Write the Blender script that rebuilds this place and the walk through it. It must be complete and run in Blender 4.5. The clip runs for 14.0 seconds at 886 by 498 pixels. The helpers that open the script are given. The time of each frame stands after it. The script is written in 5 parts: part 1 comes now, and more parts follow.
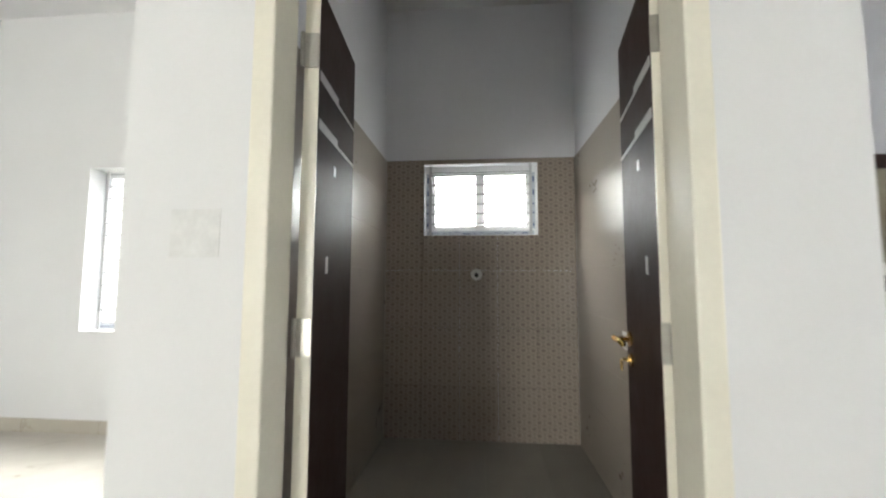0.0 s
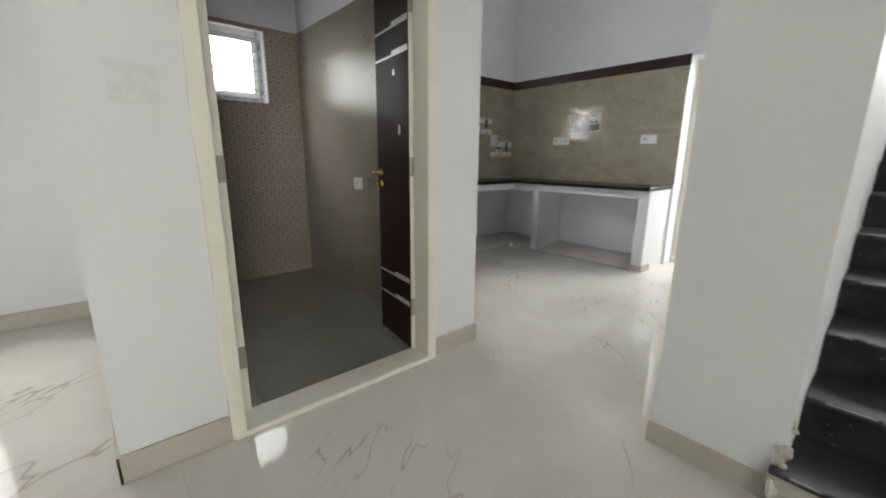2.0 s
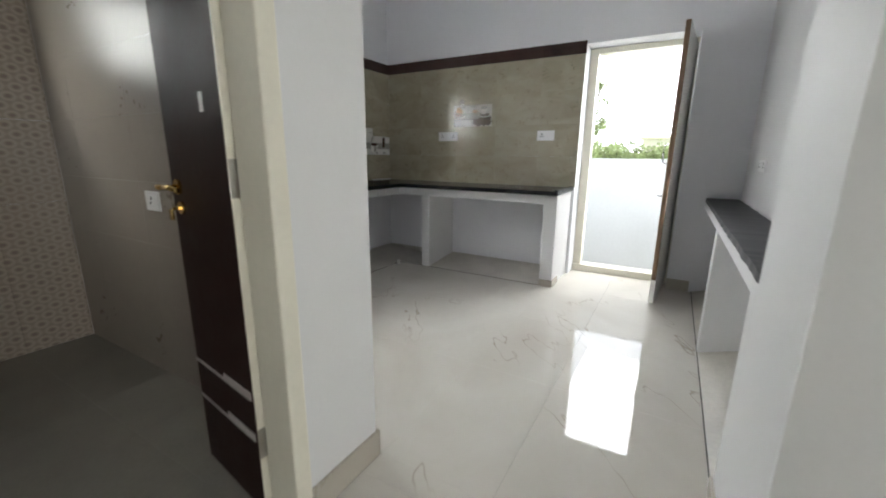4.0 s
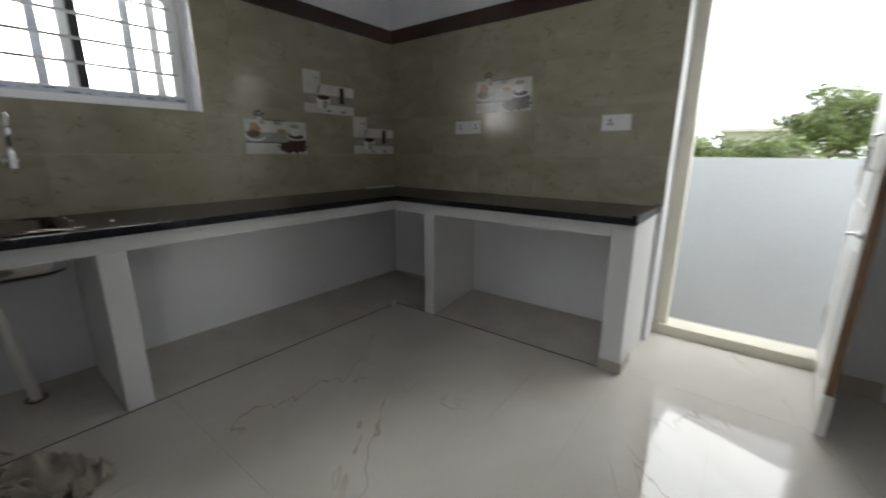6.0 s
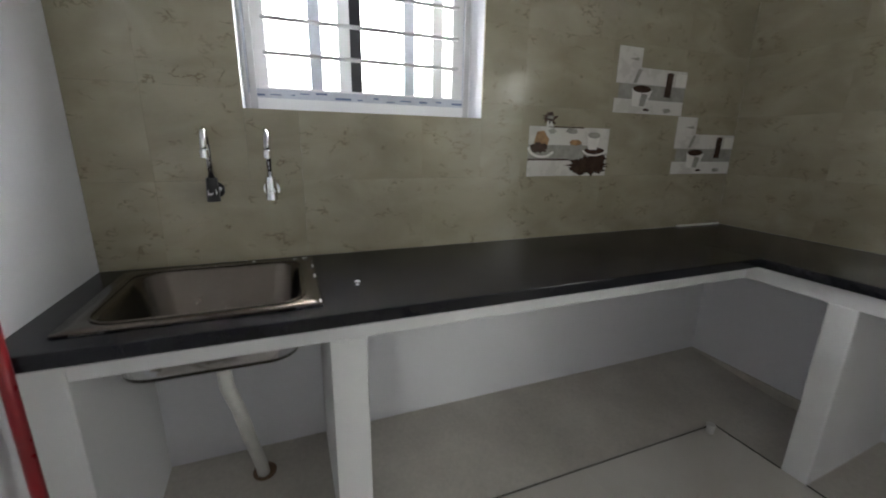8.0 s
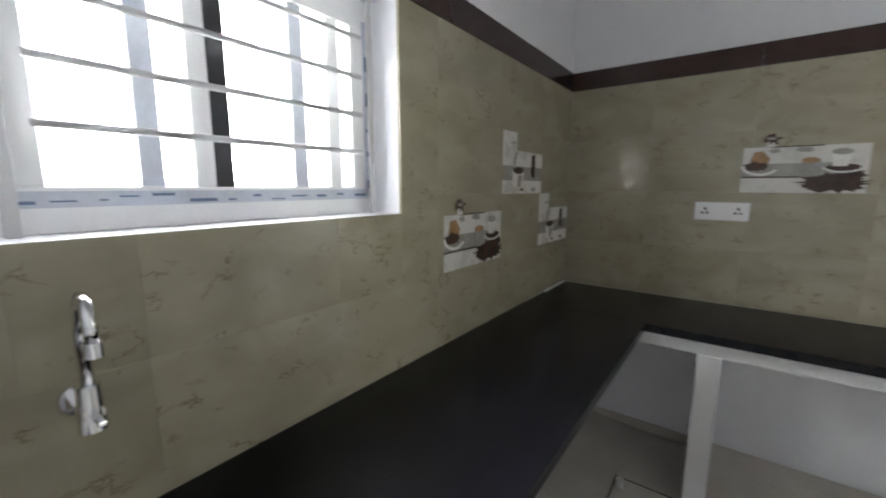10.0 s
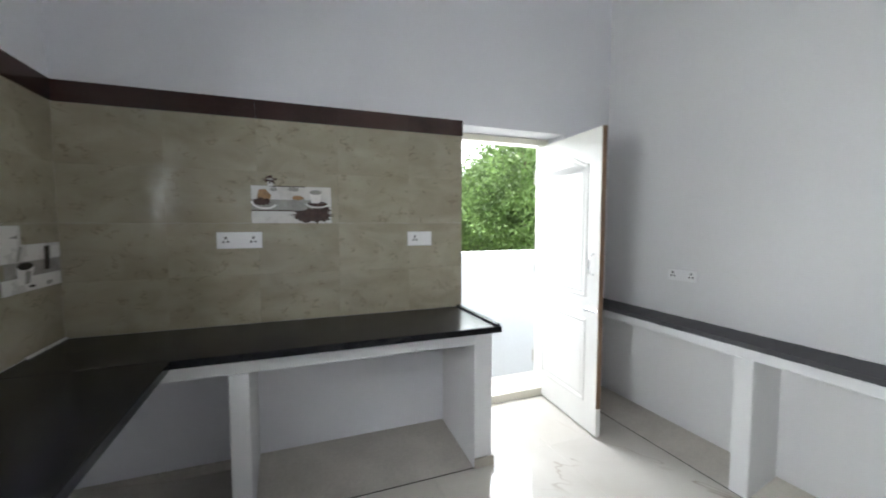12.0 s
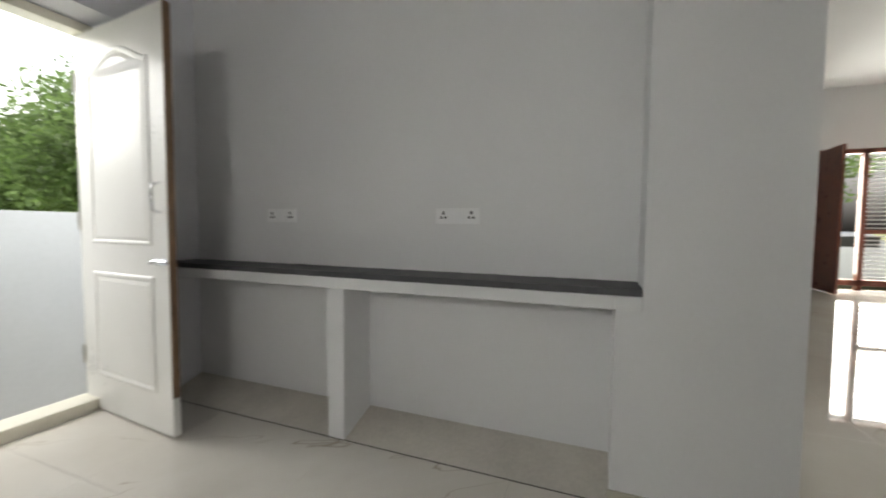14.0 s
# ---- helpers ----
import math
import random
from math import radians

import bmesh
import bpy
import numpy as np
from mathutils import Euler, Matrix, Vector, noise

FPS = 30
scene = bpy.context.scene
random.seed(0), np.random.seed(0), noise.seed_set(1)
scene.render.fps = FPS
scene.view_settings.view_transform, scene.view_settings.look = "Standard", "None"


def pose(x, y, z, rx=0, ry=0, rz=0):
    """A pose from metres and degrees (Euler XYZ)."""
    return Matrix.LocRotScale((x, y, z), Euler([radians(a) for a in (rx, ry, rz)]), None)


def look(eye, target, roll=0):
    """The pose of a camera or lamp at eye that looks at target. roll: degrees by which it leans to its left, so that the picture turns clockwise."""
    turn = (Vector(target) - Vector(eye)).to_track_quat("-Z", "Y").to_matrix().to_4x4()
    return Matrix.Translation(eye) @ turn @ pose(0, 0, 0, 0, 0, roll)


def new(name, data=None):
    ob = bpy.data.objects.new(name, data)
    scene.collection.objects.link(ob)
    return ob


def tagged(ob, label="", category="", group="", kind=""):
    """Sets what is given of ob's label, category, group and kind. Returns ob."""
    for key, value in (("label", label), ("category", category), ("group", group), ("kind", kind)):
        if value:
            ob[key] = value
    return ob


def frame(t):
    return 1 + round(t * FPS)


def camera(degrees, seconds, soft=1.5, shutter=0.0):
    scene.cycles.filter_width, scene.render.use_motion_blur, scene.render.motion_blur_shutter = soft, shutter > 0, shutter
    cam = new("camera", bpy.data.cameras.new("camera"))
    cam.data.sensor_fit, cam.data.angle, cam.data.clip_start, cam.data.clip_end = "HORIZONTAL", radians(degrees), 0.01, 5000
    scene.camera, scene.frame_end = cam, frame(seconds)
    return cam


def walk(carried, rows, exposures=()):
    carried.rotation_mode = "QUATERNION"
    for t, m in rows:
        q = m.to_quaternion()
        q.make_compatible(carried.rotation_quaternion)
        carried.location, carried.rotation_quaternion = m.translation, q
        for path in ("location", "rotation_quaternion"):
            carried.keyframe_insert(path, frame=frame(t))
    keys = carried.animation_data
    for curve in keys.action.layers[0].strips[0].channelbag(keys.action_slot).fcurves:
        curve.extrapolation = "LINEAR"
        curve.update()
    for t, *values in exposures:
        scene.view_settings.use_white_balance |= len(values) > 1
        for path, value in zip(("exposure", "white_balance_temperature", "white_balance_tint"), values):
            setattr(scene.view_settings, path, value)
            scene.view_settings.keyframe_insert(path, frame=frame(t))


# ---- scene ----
cam = camera(96.4, 14.0, soft=1.9, shutter=0.3)
PATH = [
    (0, (0.197, 0.61, 1.222), (0.015, 2.595, 1.379), 0.2),
    (0.5, (0.121, 0.201, 1.12), (0.109, 2.197, 0.992), 0.2),
    (1, (-0.091, -0.005, 1.102), (0.209, 1.949, 0.798), -0.2),
    (1.5, (-0.386, -0.094, 1.104), (0.499, 1.655, 0.706), 0.2),
    (2, (-0.641, -0.089, 1.121), (0.648, 1.373, 0.67), 0.5),
    (2.5, (-0.799, 0.043, 1.144), (0.698, 1.29, 0.694), 0.6),
    (3, (-0.721, 0.253, 1.106), (0.892, 1.345, 0.652), 0.4),
    (3.5, (-0.38, 0.429, 1.123), (1.288, 1.43, 0.661), 0.3),
    (3.7, (-0.217, 0.522, 1.131), (1.472, 1.491, 0.672), 0.6),
    (5.8, (1.238, 1.036, 1.139), (2.892, 2.056, 0.665), 0.6),
    (6, (1.333, 1.065, 1.154), (2.869, 2.255, 0.678), 0.3),
    (6.5, (1.493, 1.178, 1.181), (2.659, 2.724, 0.678), 0.2),
    (7, (1.633, 1.359, 1.183), (2.45, 3.115, 0.682), 0.1),
    (7.2, (1.634, 1.522, 1.185), (2.363, 3.31, 0.664), 0.3),
    (9.3, (1.53, 2.664, 1.415), (2.239, 4.486, 0.993), 0.9),
    (9.5, (1.502, 2.707, 1.393), (2.548, 4.384, 1.093), 0.2),
    (10, (1.439, 2.774, 1.46), (3.027, 3.948, 1.147), 0.1),
    (10.5, (1.428, 2.702, 1.458), (3.301, 3.339, 1.164), 0.1),
    (11, (1.438, 2.683, 1.45), (3.42, 2.763, 1.19), -0.1),
    (11.5, (1.437, 2.658, 1.436), (3.392, 2.279, 1.251), 0.0),
    (12, (1.414, 2.58, 1.434), (3.273, 1.855, 1.302), -0.0),
    (12.5, (1.471, 2.55, 1.376), (3.181, 1.519, 1.257), 0.0),
    (13, (1.495, 2.408, 1.222), (3.042, 1.146, 1.109), 0.2),
    (13.5, (1.553, 2.213, 1.101), (2.739, 0.607, 0.989), 0.1),
    (14, (1.554, 1.966, 1.031), (2.281, 0.106, 0.922), 0.5),
]
EXPOSURES = [(0.0, 2.05, 6500, 10), (0.5, 1.78, 6500, 10), (1.0, 1.5, 6500, 10), (1.5, 1.15, 6500, 10), (2.0, 1.42, 6500, 10), (2.5, 1.5, 6500, 10), (3.5, 1.5, 6450, 10), (5.8, 0.46, 6500, 10), (6.5, 0.53, 6500, 10), (7.2, 1.03, 6500, 10), (9.5, 1.36, 6500, 10), (10.5, 1.47, 6350, 10), (11.5, 1.72, 6200, 10), (12.0, 1.48, 6200, 10), (12.5, 1.07, 6600, 10), (13.0, 0.76, 6700, 10), (13.5, 0.7, 6750, 10), (14.0, 0.53, 6850, 10)]
walk(cam, [(t, look(eye, target, roll)) for t, eye, target, roll in PATH], EXPOSURES)

# ---- light ----
world = bpy.data.worlds.new("sky")
scene.world = world
world.use_nodes = True
wn = world.node_tree
sky = wn.nodes.new("ShaderNodeTexSky")
sky.sky_type, sky.sun_disc = "NISHITA", False
sky.sun_elevation, sky.sun_rotation, sky.dust_density, sky.air_density = radians(68), radians(215), 8.0, 0.7
veil = wn.nodes.new("ShaderNodeHueSaturation")
veil.inputs["Saturation"].default_value = 0.25
wn.nodes["Background"].inputs["Strength"].default_value = 0.15
wn.links.new(sky.outputs[0], veil.inputs["Color"])
wn.links.new(veil.outputs[0], wn.nodes["Background"].inputs["Color"])

sun = new("sun", bpy.data.lights.new("sun", "SUN"))
sun.data.energy, sun.data.angle, sun.data.color = 2.2, radians(12), (1.0, 0.96, 0.9)
sun.matrix_world = look((-2.6, -3.4, 8.5), (0, 0, 0))


def sky_lamp(name, eye, target, w, h, power, color=(0.97, 0.985, 0.925)):
    """Sky light through one opening."""
    lamp = new(name, bpy.data.lights.new(name, "AREA"))
    lamp.data.shape, lamp.data.size, lamp.data.size_y = "RECTANGLE", w, h
    lamp.data.energy, lamp.data.color = power, color
    lamp.matrix_world = look(eye, target)
    return lamp


sky_lamp("door_daylight", (5.08, 0.65, 2.2), (3.5, 1.2, 0.5), 2.1, 1.6, 42, (0.97, 0.985, 0.97))
sky_lamp("kitchen_window_daylight", (1.94, 3.92, 1.76), (1.94, 2.0, 1.15), 0.8, 0.6, 28, (0.97, 0.985, 0.97))
sky_lamp("bath_window_daylight", (0.2, 4.4, 1.9), (0.2, 2.0, 2.05), 1.7, 1.2, 22)
sky_lamp("dining_window_daylight", (-2.15, 4.95, 3.5), (-2.15, 3.0, 1.2), 3.0, 1.5, 175)
sky_lamp("front_daylight", (-3.05, -7.3, 1.3), (-2.0, 0, 1.1), 1.8, 2.1, 138)
sky_lamp("stair_window_daylight", (4.4, -0.6, 2.5), (2.5, -0.6, 1.6), 0.9, 1.2, 27)

# ---- materials ----


def socket(node, name, value):
    node.inputs[name].default_value = value


def surface(name, rgb, rough=0.6, metal=0.0, big=2.0, fine=40.0, vary=0.06, bump=0.05, spec=0.5, coat=0.0, spread=0.0):
    """A painted, plastered or metal surface: tone varies at a large and a fine scale, with fine relief."""
    m = bpy.data.materials.new(name)
    m.use_nodes = True
    nt = m.node_tree
    n, link = nt.nodes, nt.links.new
    b = n["Principled BSDF"]
    geo = n.new("ShaderNodeNewGeometry")
    a, c = n.new("ShaderNodeTexNoise"), n.new("ShaderNodeTexNoise")
    socket(a, "Scale", big), socket(c, "Scale", fine)
    socket(a, "Detail", 5), socket(c, "Detail", 3)
    link(geo.outputs["Position"], a.inputs["Vector"]), link(geo.outputs["Position"], c.inputs["Vector"])
    add = n.new("ShaderNodeMath")
    add.operation = "MULTIPLY_ADD"
    link(c.outputs[0], add.inputs[0])
    socket(add, 1, 0.5)
    link(a.outputs[0], add.inputs[2])
    last = add.outputs[0]
    if spread:
        info = n.new("ShaderNodeObjectInfo")
        more = n.new("ShaderNodeMath")
        more.operation = "MULTIPLY_ADD"
        link(info.outputs["Random"], more.inputs[0])
        socket(more, 1, spread)
        link(last, more.inputs[2])
        last = more.outputs[0]
    ramp = n.new("ShaderNodeValToRGB")
    ramp.color_ramp.elements[0].position, ramp.color_ramp.elements[1].position = 0.45, 1.05
    lo, hi = [x * (1 - vary) for x in rgb], [min(1, x * (1 + vary)) for x in rgb]
    ramp.color_ramp.elements[0].color, ramp.color_ramp.elements[1].color = (*lo, 1), (*hi, 1)
    link(last, ramp.inputs[0])
    link(ramp.outputs[0], b.inputs["Base Color"])
    rr = n.new("ShaderNodeMapRange")
    socket(rr, "From Min", 0.4), socket(rr, "From Max", 1.1)
    socket(rr, "To Min", max(0.02, rough * 0.85)), socket(rr, "To Max", min(1, rough * 1.15))
    link(add.outputs[0], rr.inputs[0])
    link(rr.outputs[0], b.inputs["Roughness"])
    socket(b, "Metallic", metal), socket(b, "Specular IOR Level", spec), socket(b, "Coat Weight", coat)
    if bump:
        bp = n.new("ShaderNodeBump")
        socket(bp, "Strength", bump), socket(bp, "Distance", 0.003)
        link(add.outputs[0], bp.inputs["Height"])
        link(bp.outputs[0], b.inputs["Normal"])
    return m


def veined(name, base, shade, vein, rough, scale, width, strength, cloud=0.8, per_piece=True, bump=0.0, streak=None, sparse=0.46, detail=9, run=None):
    """Polished stone or glazed tile with clouds and broken veins, shifted from piece to piece."""
    m = bpy.data.materials.new(name)
    m.use_nodes = True
    nt = m.node_tree
    n, link = nt.nodes, nt.links.new
    b = n["Principled BSDF"]
    geo = n.new("ShaderNodeNewGeometry")
    pos = geo.outputs["Position"]
    if per_piece:
        info = n.new("ShaderNodeObjectInfo")
        shift = n.new("ShaderNodeVectorMath")
        shift.operation = "SCALE"
        shift.inputs[0].default_value = (17.0, 31.0, 23.0)
        link(info.outputs["Random"], shift.inputs["Scale"])
        plus = n.new("ShaderNodeVectorMath")
        link(pos, plus.inputs[0]), link(shift.outputs[0], plus.inputs[1])
        pos = plus.outputs[0]
    clouds = n.new("ShaderNodeTexNoise")
    socket(clouds, "Scale", cloud), socket(clouds, "Detail", 6), socket(clouds, "Distortion", 0.6)
    link(pos, clouds.inputs["Vector"])
    if streak:
        lay = n.new("ShaderNodeMapping")
        socket(lay, "Rotation", streak[0]), socket(lay, "Scale", streak[1])
        link(pos, lay.inputs["Vector"])
        link(lay.outputs[0], clouds.inputs["Vector"])
    stretch = n.new("ShaderNodeMapping")
    socket(stretch, "Rotation", streak[0] if streak else (0.0, 0.0, 0.5)), socket(stretch, "Scale", streak[1] if streak else (2.4, 0.55, 1.6))
    link(pos, stretch.inputs["Vector"])
    if run:
        stretch.vector_type = "TEXTURE"
        socket(stretch, "Rotation", run[0]), socket(stretch, "Scale", run[1])
    lines = n.new("ShaderNodeTexNoise")
    socket(lines, "Scale", scale), socket(lines, "Detail", detail), socket(lines, "Roughness", 0.58), socket(lines, "Distortion", 0.25)
    link(stretch.outputs[0], lines.inputs["Vector"])
    off = n.new("ShaderNodeMath")
    off.operation = "SUBTRACT"
    link(lines.outputs[0], off.inputs[0])
    socket(off, 1, 0.5)
    mag = n.new("ShaderNodeMath")
    mag.operation = "ABSOLUTE"
    link(off.outputs[0], mag.inputs[0])
    thin = n.new("ShaderNodeMapRange")
    socket(thin, "From Min", 0.0), socket(thin, "From Max", width), socket(thin, "To Min", 1.0), socket(thin, "To Max", 0.0)
    link(mag.outputs[0], thin.inputs[0])
    breaks = n.new("ShaderNodeTexNoise")
    socket(breaks, "Scale", scale * 1.7), socket(breaks, "Detail", 2)
    link(pos, breaks.inputs["Vector"])
    gate = n.new("ShaderNodeMapRange")
    socket(gate, "From Min", sparse), socket(gate, "From Max", sparse + 0.1), socket(gate, "To Min", 0.0), socket(gate, "To Max", strength)
    link(breaks.outputs[0], gate.inputs[0])
    amount = n.new("ShaderNodeMath")
    amount.operation = "MULTIPLY"
    link(thin.outputs[0], amount.inputs[0]), link(gate.outputs[0], amount.inputs[1])
    ramp = n.new("ShaderNodeValToRGB")
    ramp.color_ramp.elements[0].position, ramp.color_ramp.elements[1].position = 0.33, 0.7
    ramp.color_ramp.elements[0].color, ramp.color_ramp.elements[1].color = (*shade, 1), (*base, 1)
    link(clouds.outputs[0], ramp.inputs[0])
    mix = n.new("ShaderNodeMix")
    mix.data_type = "RGBA"
    link(amount.outputs[0], mix.inputs[0])
    link(ramp.outputs[0], mix.inputs[6])
    mix.inputs[7].default_value = (*vein, 1)
    link(mix.outputs[2], b.inputs["Base Color"])
    rr = n.new("ShaderNodeMapRange")
    socket(rr, "To Min", rough * 0.7), socket(rr, "To Max", rough * 1.4)
    link(clouds.outputs[0], rr.inputs[0])
    link(rr.outputs[0], b.inputs["Roughness"])
    if bump:
        bp = n.new("ShaderNodeBump")
        socket(bp, "Strength", bump), socket(bp, "Distance", 0.004)
        link(clouds.outputs[0], bp.inputs["Height"])
        link(bp.outputs[0], b.inputs["Normal"])
    return m


def lattice(name, ground, petal, dot, rough):
    """Glazed tile printed with a lattice of small flowers: three crossed waves on the wall's x and z."""
    m = bpy.data.materials.new(name)
    m.use_nodes = True
    nt = m.node_tree
    n, link = nt.nodes, nt.links.new
    b = n["Principled BSDF"]
    geo = n.new("ShaderNodeNewGeometry")
    total = None
    pitch = 0.066
    for ang in (90, 30, 150):
        dot_n = n.new("ShaderNodeVectorMath")
        dot_n.operation = "DOT_PRODUCT"
        k = 2 * math.pi / pitch
        dot_n.inputs[1].default_value = (k * math.cos(radians(ang)), 0, 1.35 * k * math.sin(radians(ang)))
        link(geo.outputs["Position"], dot_n.inputs[0])
        cos = n.new("ShaderNodeMath")
        cos.operation = "COSINE"
        link(dot_n.outputs["Value"], cos.inputs[0])
        if total is None:
            total = cos.outputs[0]
        else:
            s = n.new("ShaderNodeMath")
            link(total, s.inputs[0]), link(cos.outputs[0], s.inputs[1])
            total = s.outputs[0]
    rng = n.new("ShaderNodeMapRange")
    socket(rng, "From Min", -1.5), socket(rng, "From Max", 3.0)
    link(total, rng.inputs[0])
    ramp = n.new("ShaderNodeValToRGB")
    e = ramp.color_ramp.elements
    e[0].position, e[0].color = 0.05, (*petal, 1)
    e[1].position, e[1].color = 0.22, (*ground, 1)
    for p, col in ((0.5, ground), (0.58, petal), (0.78, petal), (0.86, dot)):
        x = e.new(p)
        x.color = (*col, 1)
    link(rng.outputs[0], ramp.inputs[0])
    link(ramp.outputs[0], b.inputs["Base Color"])
    bp = n.new("ShaderNodeBump")
    socket(bp, "Strength", 0.25), socket(bp, "Distance", 0.001)
    link(rng.outputs[0], bp.inputs["Height"])
    link(bp.outputs[0], b.inputs["Normal"])
    socket(b, "Roughness", rough)
    return m


def glass(name, rough=0.0, tint=(1, 1, 1)):
    m = bpy.data.materials.new(name)
    m.use_nodes = True
    b = m.node_tree.nodes["Principled BSDF"]
    socket(b, "Base Color", (*tint, 1)), socket(b, "Transmission Weight", 1.0), socket(b, "Roughness", rough), socket(b, "IOR", 1.45)
    return m


def leafy(name, rgb):
    m = bpy.data.materials.new(name)
    m.use_nodes = True
    n, link = m.node_tree.nodes, m.node_tree.links.new
    b = n["Principled BSDF"]
    geo = n.new("ShaderNodeNewGeometry")
    ramp = n.new("ShaderNodeValToRGB")
    # wide noise paints sunlit and shaded clumps into the leaf colour
    patch, both = n.new("ShaderNodeTexNoise"), n.new("ShaderNodeMath")
    socket(patch, "Scale", 1.6), socket(patch, "Detail", 3)
    link(geo.outputs["Position"], patch.inputs["Vector"])
    both.operation = "MULTIPLY_ADD"
    socket(both, 1, 2.6)
    link(patch.outputs[0], both.inputs[0])
    tone = n.new("ShaderNodeMath")
    tone.operation = "MULTIPLY_ADD"
    socket(tone, 1, 0.5), socket(tone, 2, -1.05)
    link(geo.outputs["Random Per Island"], tone.inputs[0])
    link(tone.outputs[0], both.inputs[2])
    ramp.color_ramp.elements[0].color = (*[x * 0.5 for x in rgb], 1)
    ramp.color_ramp.elements[1].color = (*[min(1, x * 1.6) for x in rgb], 1)
    link(both.outputs[0], ramp.inputs[0])
    link(ramp.outputs[0], b.inputs["Base Color"])
    socket(b, "Roughness", 0.5)
    thin, both_ways = n.new("ShaderNodeBsdfTranslucent"), n.new("ShaderNodeMixShader")
    socket(both_ways, 0, 0.4)
    link(ramp.outputs[0], thin.inputs["Color"])
    link(b.outputs[0], both_ways.inputs[1]), link(thin.outputs[0], both_ways.inputs[2])
    link(both_ways.outputs[0], n["Material Output"].inputs["Surface"])
    return m


WALL = surface("white_wall_paint", (0.71, 0.71, 0.715), 0.6, vary=0.025, big=1.3, fine=90, bump=0.1)
WALL_COOL = surface("lavender_white_wall_paint", (0.77, 0.775, 0.81), 0.6, vary=0.03, big=1.3, fine=90, bump=0.1)
CEIL = surface("white_ceiling_paint", (0.78, 0.78, 0.79), 0.7, vary=0.02, big=1.0, fine=70, bump=0.06)
CREAM = surface("cream_gloss_paint", (0.74, 0.71, 0.61), 0.35, vary=0.05, big=5, fine=60, bump=0.12)
WHITE_DOOR = surface("white_enamel", (0.8, 0.79, 0.76), 0.3, vary=0.03, big=3, fine=80, bump=0.04)
RAW_EDGE = surface("bare_wood_edge", (0.2, 0.12, 0.07), 0.6, vary=0.3, big=6, fine=60, bump=0.2)
DARK_DOOR = surface("dark_brown_laminate", (0.03, 0.016, 0.014), 0.5, vary=0.2, big=9, fine=50, bump=0.25, spec=0.07)
STRIP = surface("brushed_inlay", (0.55, 0.53, 0.52), 0.35, 0.3, vary=0.06, big=8, fine=200)
BRASS = surface("brass", (0.75, 0.53, 0.2), 0.22, 1.0, vary=0.08, big=10, fine=100)
STEEL = surface("hinge_steel", (0.4, 0.385, 0.35), 0.35, 1.0, vary=0.12, big=20, fine=120)
CHROME = surface("chrome", (0.82, 0.82, 0.84), 0.08, 1.0, vary=0.04, big=10, fine=60, bump=0.02)
# steel darkened to brown, standing in for the dark tiles mirrored in the bowl
SINK = surface("sink_steel_dark_reflection", (0.14, 0.122, 0.105), 0.25, 1.0, vary=0.1, big=6, fine=90)
UPVC = surface("white_upvc", (0.82, 0.82, 0.83), 0.3, vary=0.02, big=4, fine=60, bump=0.01)
ROD = surface("white_painted_steel", (0.5, 0.5, 0.51), 0.4, vary=0.06, big=8, fine=80)
TAPE = surface("protective_film", (0.5, 0.53, 0.6), 0.35, vary=0.12, big=14, fine=90)
INK = surface("film_print", (0.1, 0.14, 0.26), 0.5, vary=0.2, big=30, fine=90)
DARK_GAP = surface("black_gasket", (0.02, 0.02, 0.025), 0.5, vary=0.2)
GRANITE = surface("black_granite", (0.006, 0.006, 0.009), 0.22, vary=0.5, big=12, fine=300, bump=0.02, spec=0.28)
DUSTY = surface("dusty_dark_granite", (0.06, 0.06, 0.066), 0.6, vary=0.3, big=5, fine=200, bump=0.05)
STEP = surface("scuffed_black_stone", (0.022, 0.021, 0.024), 0.45, vary=0.8, big=9, fine=120, bump=0.12, spec=0.3)
# STEP's stone made lighter and bluer, to hold the sheen on the treads
TREAD = surface("scuffed_black_tread_sheen", (0.026, 0.026, 0.031), 0.55, vary=0.6, big=7, fine=90, bump=0.06, spec=0.35)
# pale tone for the nosings' painted rim light and for the plaster flecks
STEP_EDGE = surface("edge_highlight_and_fleck", (0.13, 0.125, 0.125), 0.4, vary=0.5, big=14, fine=120, bump=0.2)
FLOOR = veined("polished_vitrified_tile", (0.69, 0.665, 0.615), (0.58, 0.545, 0.49), (0.27, 0.2, 0.13), 0.032, 0.9, 0.004, 0.6, cloud=1.3, per_piece=False, sparse=0.46, detail=5.0, run=((0.0, 0.0, 0.62), (2.4, 0.9, 1.0)))
SKIRT = veined("skirting_tile", (0.52, 0.485, 0.42), (0.44, 0.405, 0.345), (0.27, 0.22, 0.16), 0.2, 2.0, 0.02, 0.5, per_piece=False)
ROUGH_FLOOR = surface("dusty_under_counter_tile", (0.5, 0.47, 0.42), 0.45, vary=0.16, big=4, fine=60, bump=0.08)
GROUT = surface("pale_grout", (0.46, 0.43, 0.38), 0.8, vary=0.1)
DARK_JOINT = surface("dark_open_joint", (0.05, 0.045, 0.04), 0.9, vary=0.3)
DADO = veined("olive_beige_glazed_tile", (0.408, 0.374, 0.28), (0.305, 0.277, 0.2), (0.15, 0.12, 0.075), 0.135, 8.0, 0.021, 0.7, cloud=3.6, streak=((0.35, 0.35, 0.0), (1.0, 1.0, 1.9)), sparse=0.53)
BAND = surface("dark_brown_border_tile", (0.04, 0.02, 0.017), 0.15, vary=0.3, big=5, fine=60, spread=0.3)
BATH_TILE = surface("taupe_glazed_tile", (0.285, 0.247, 0.212), 0.3, vary=0.08, big=3, fine=30, bump=0.05, spread=0.15)
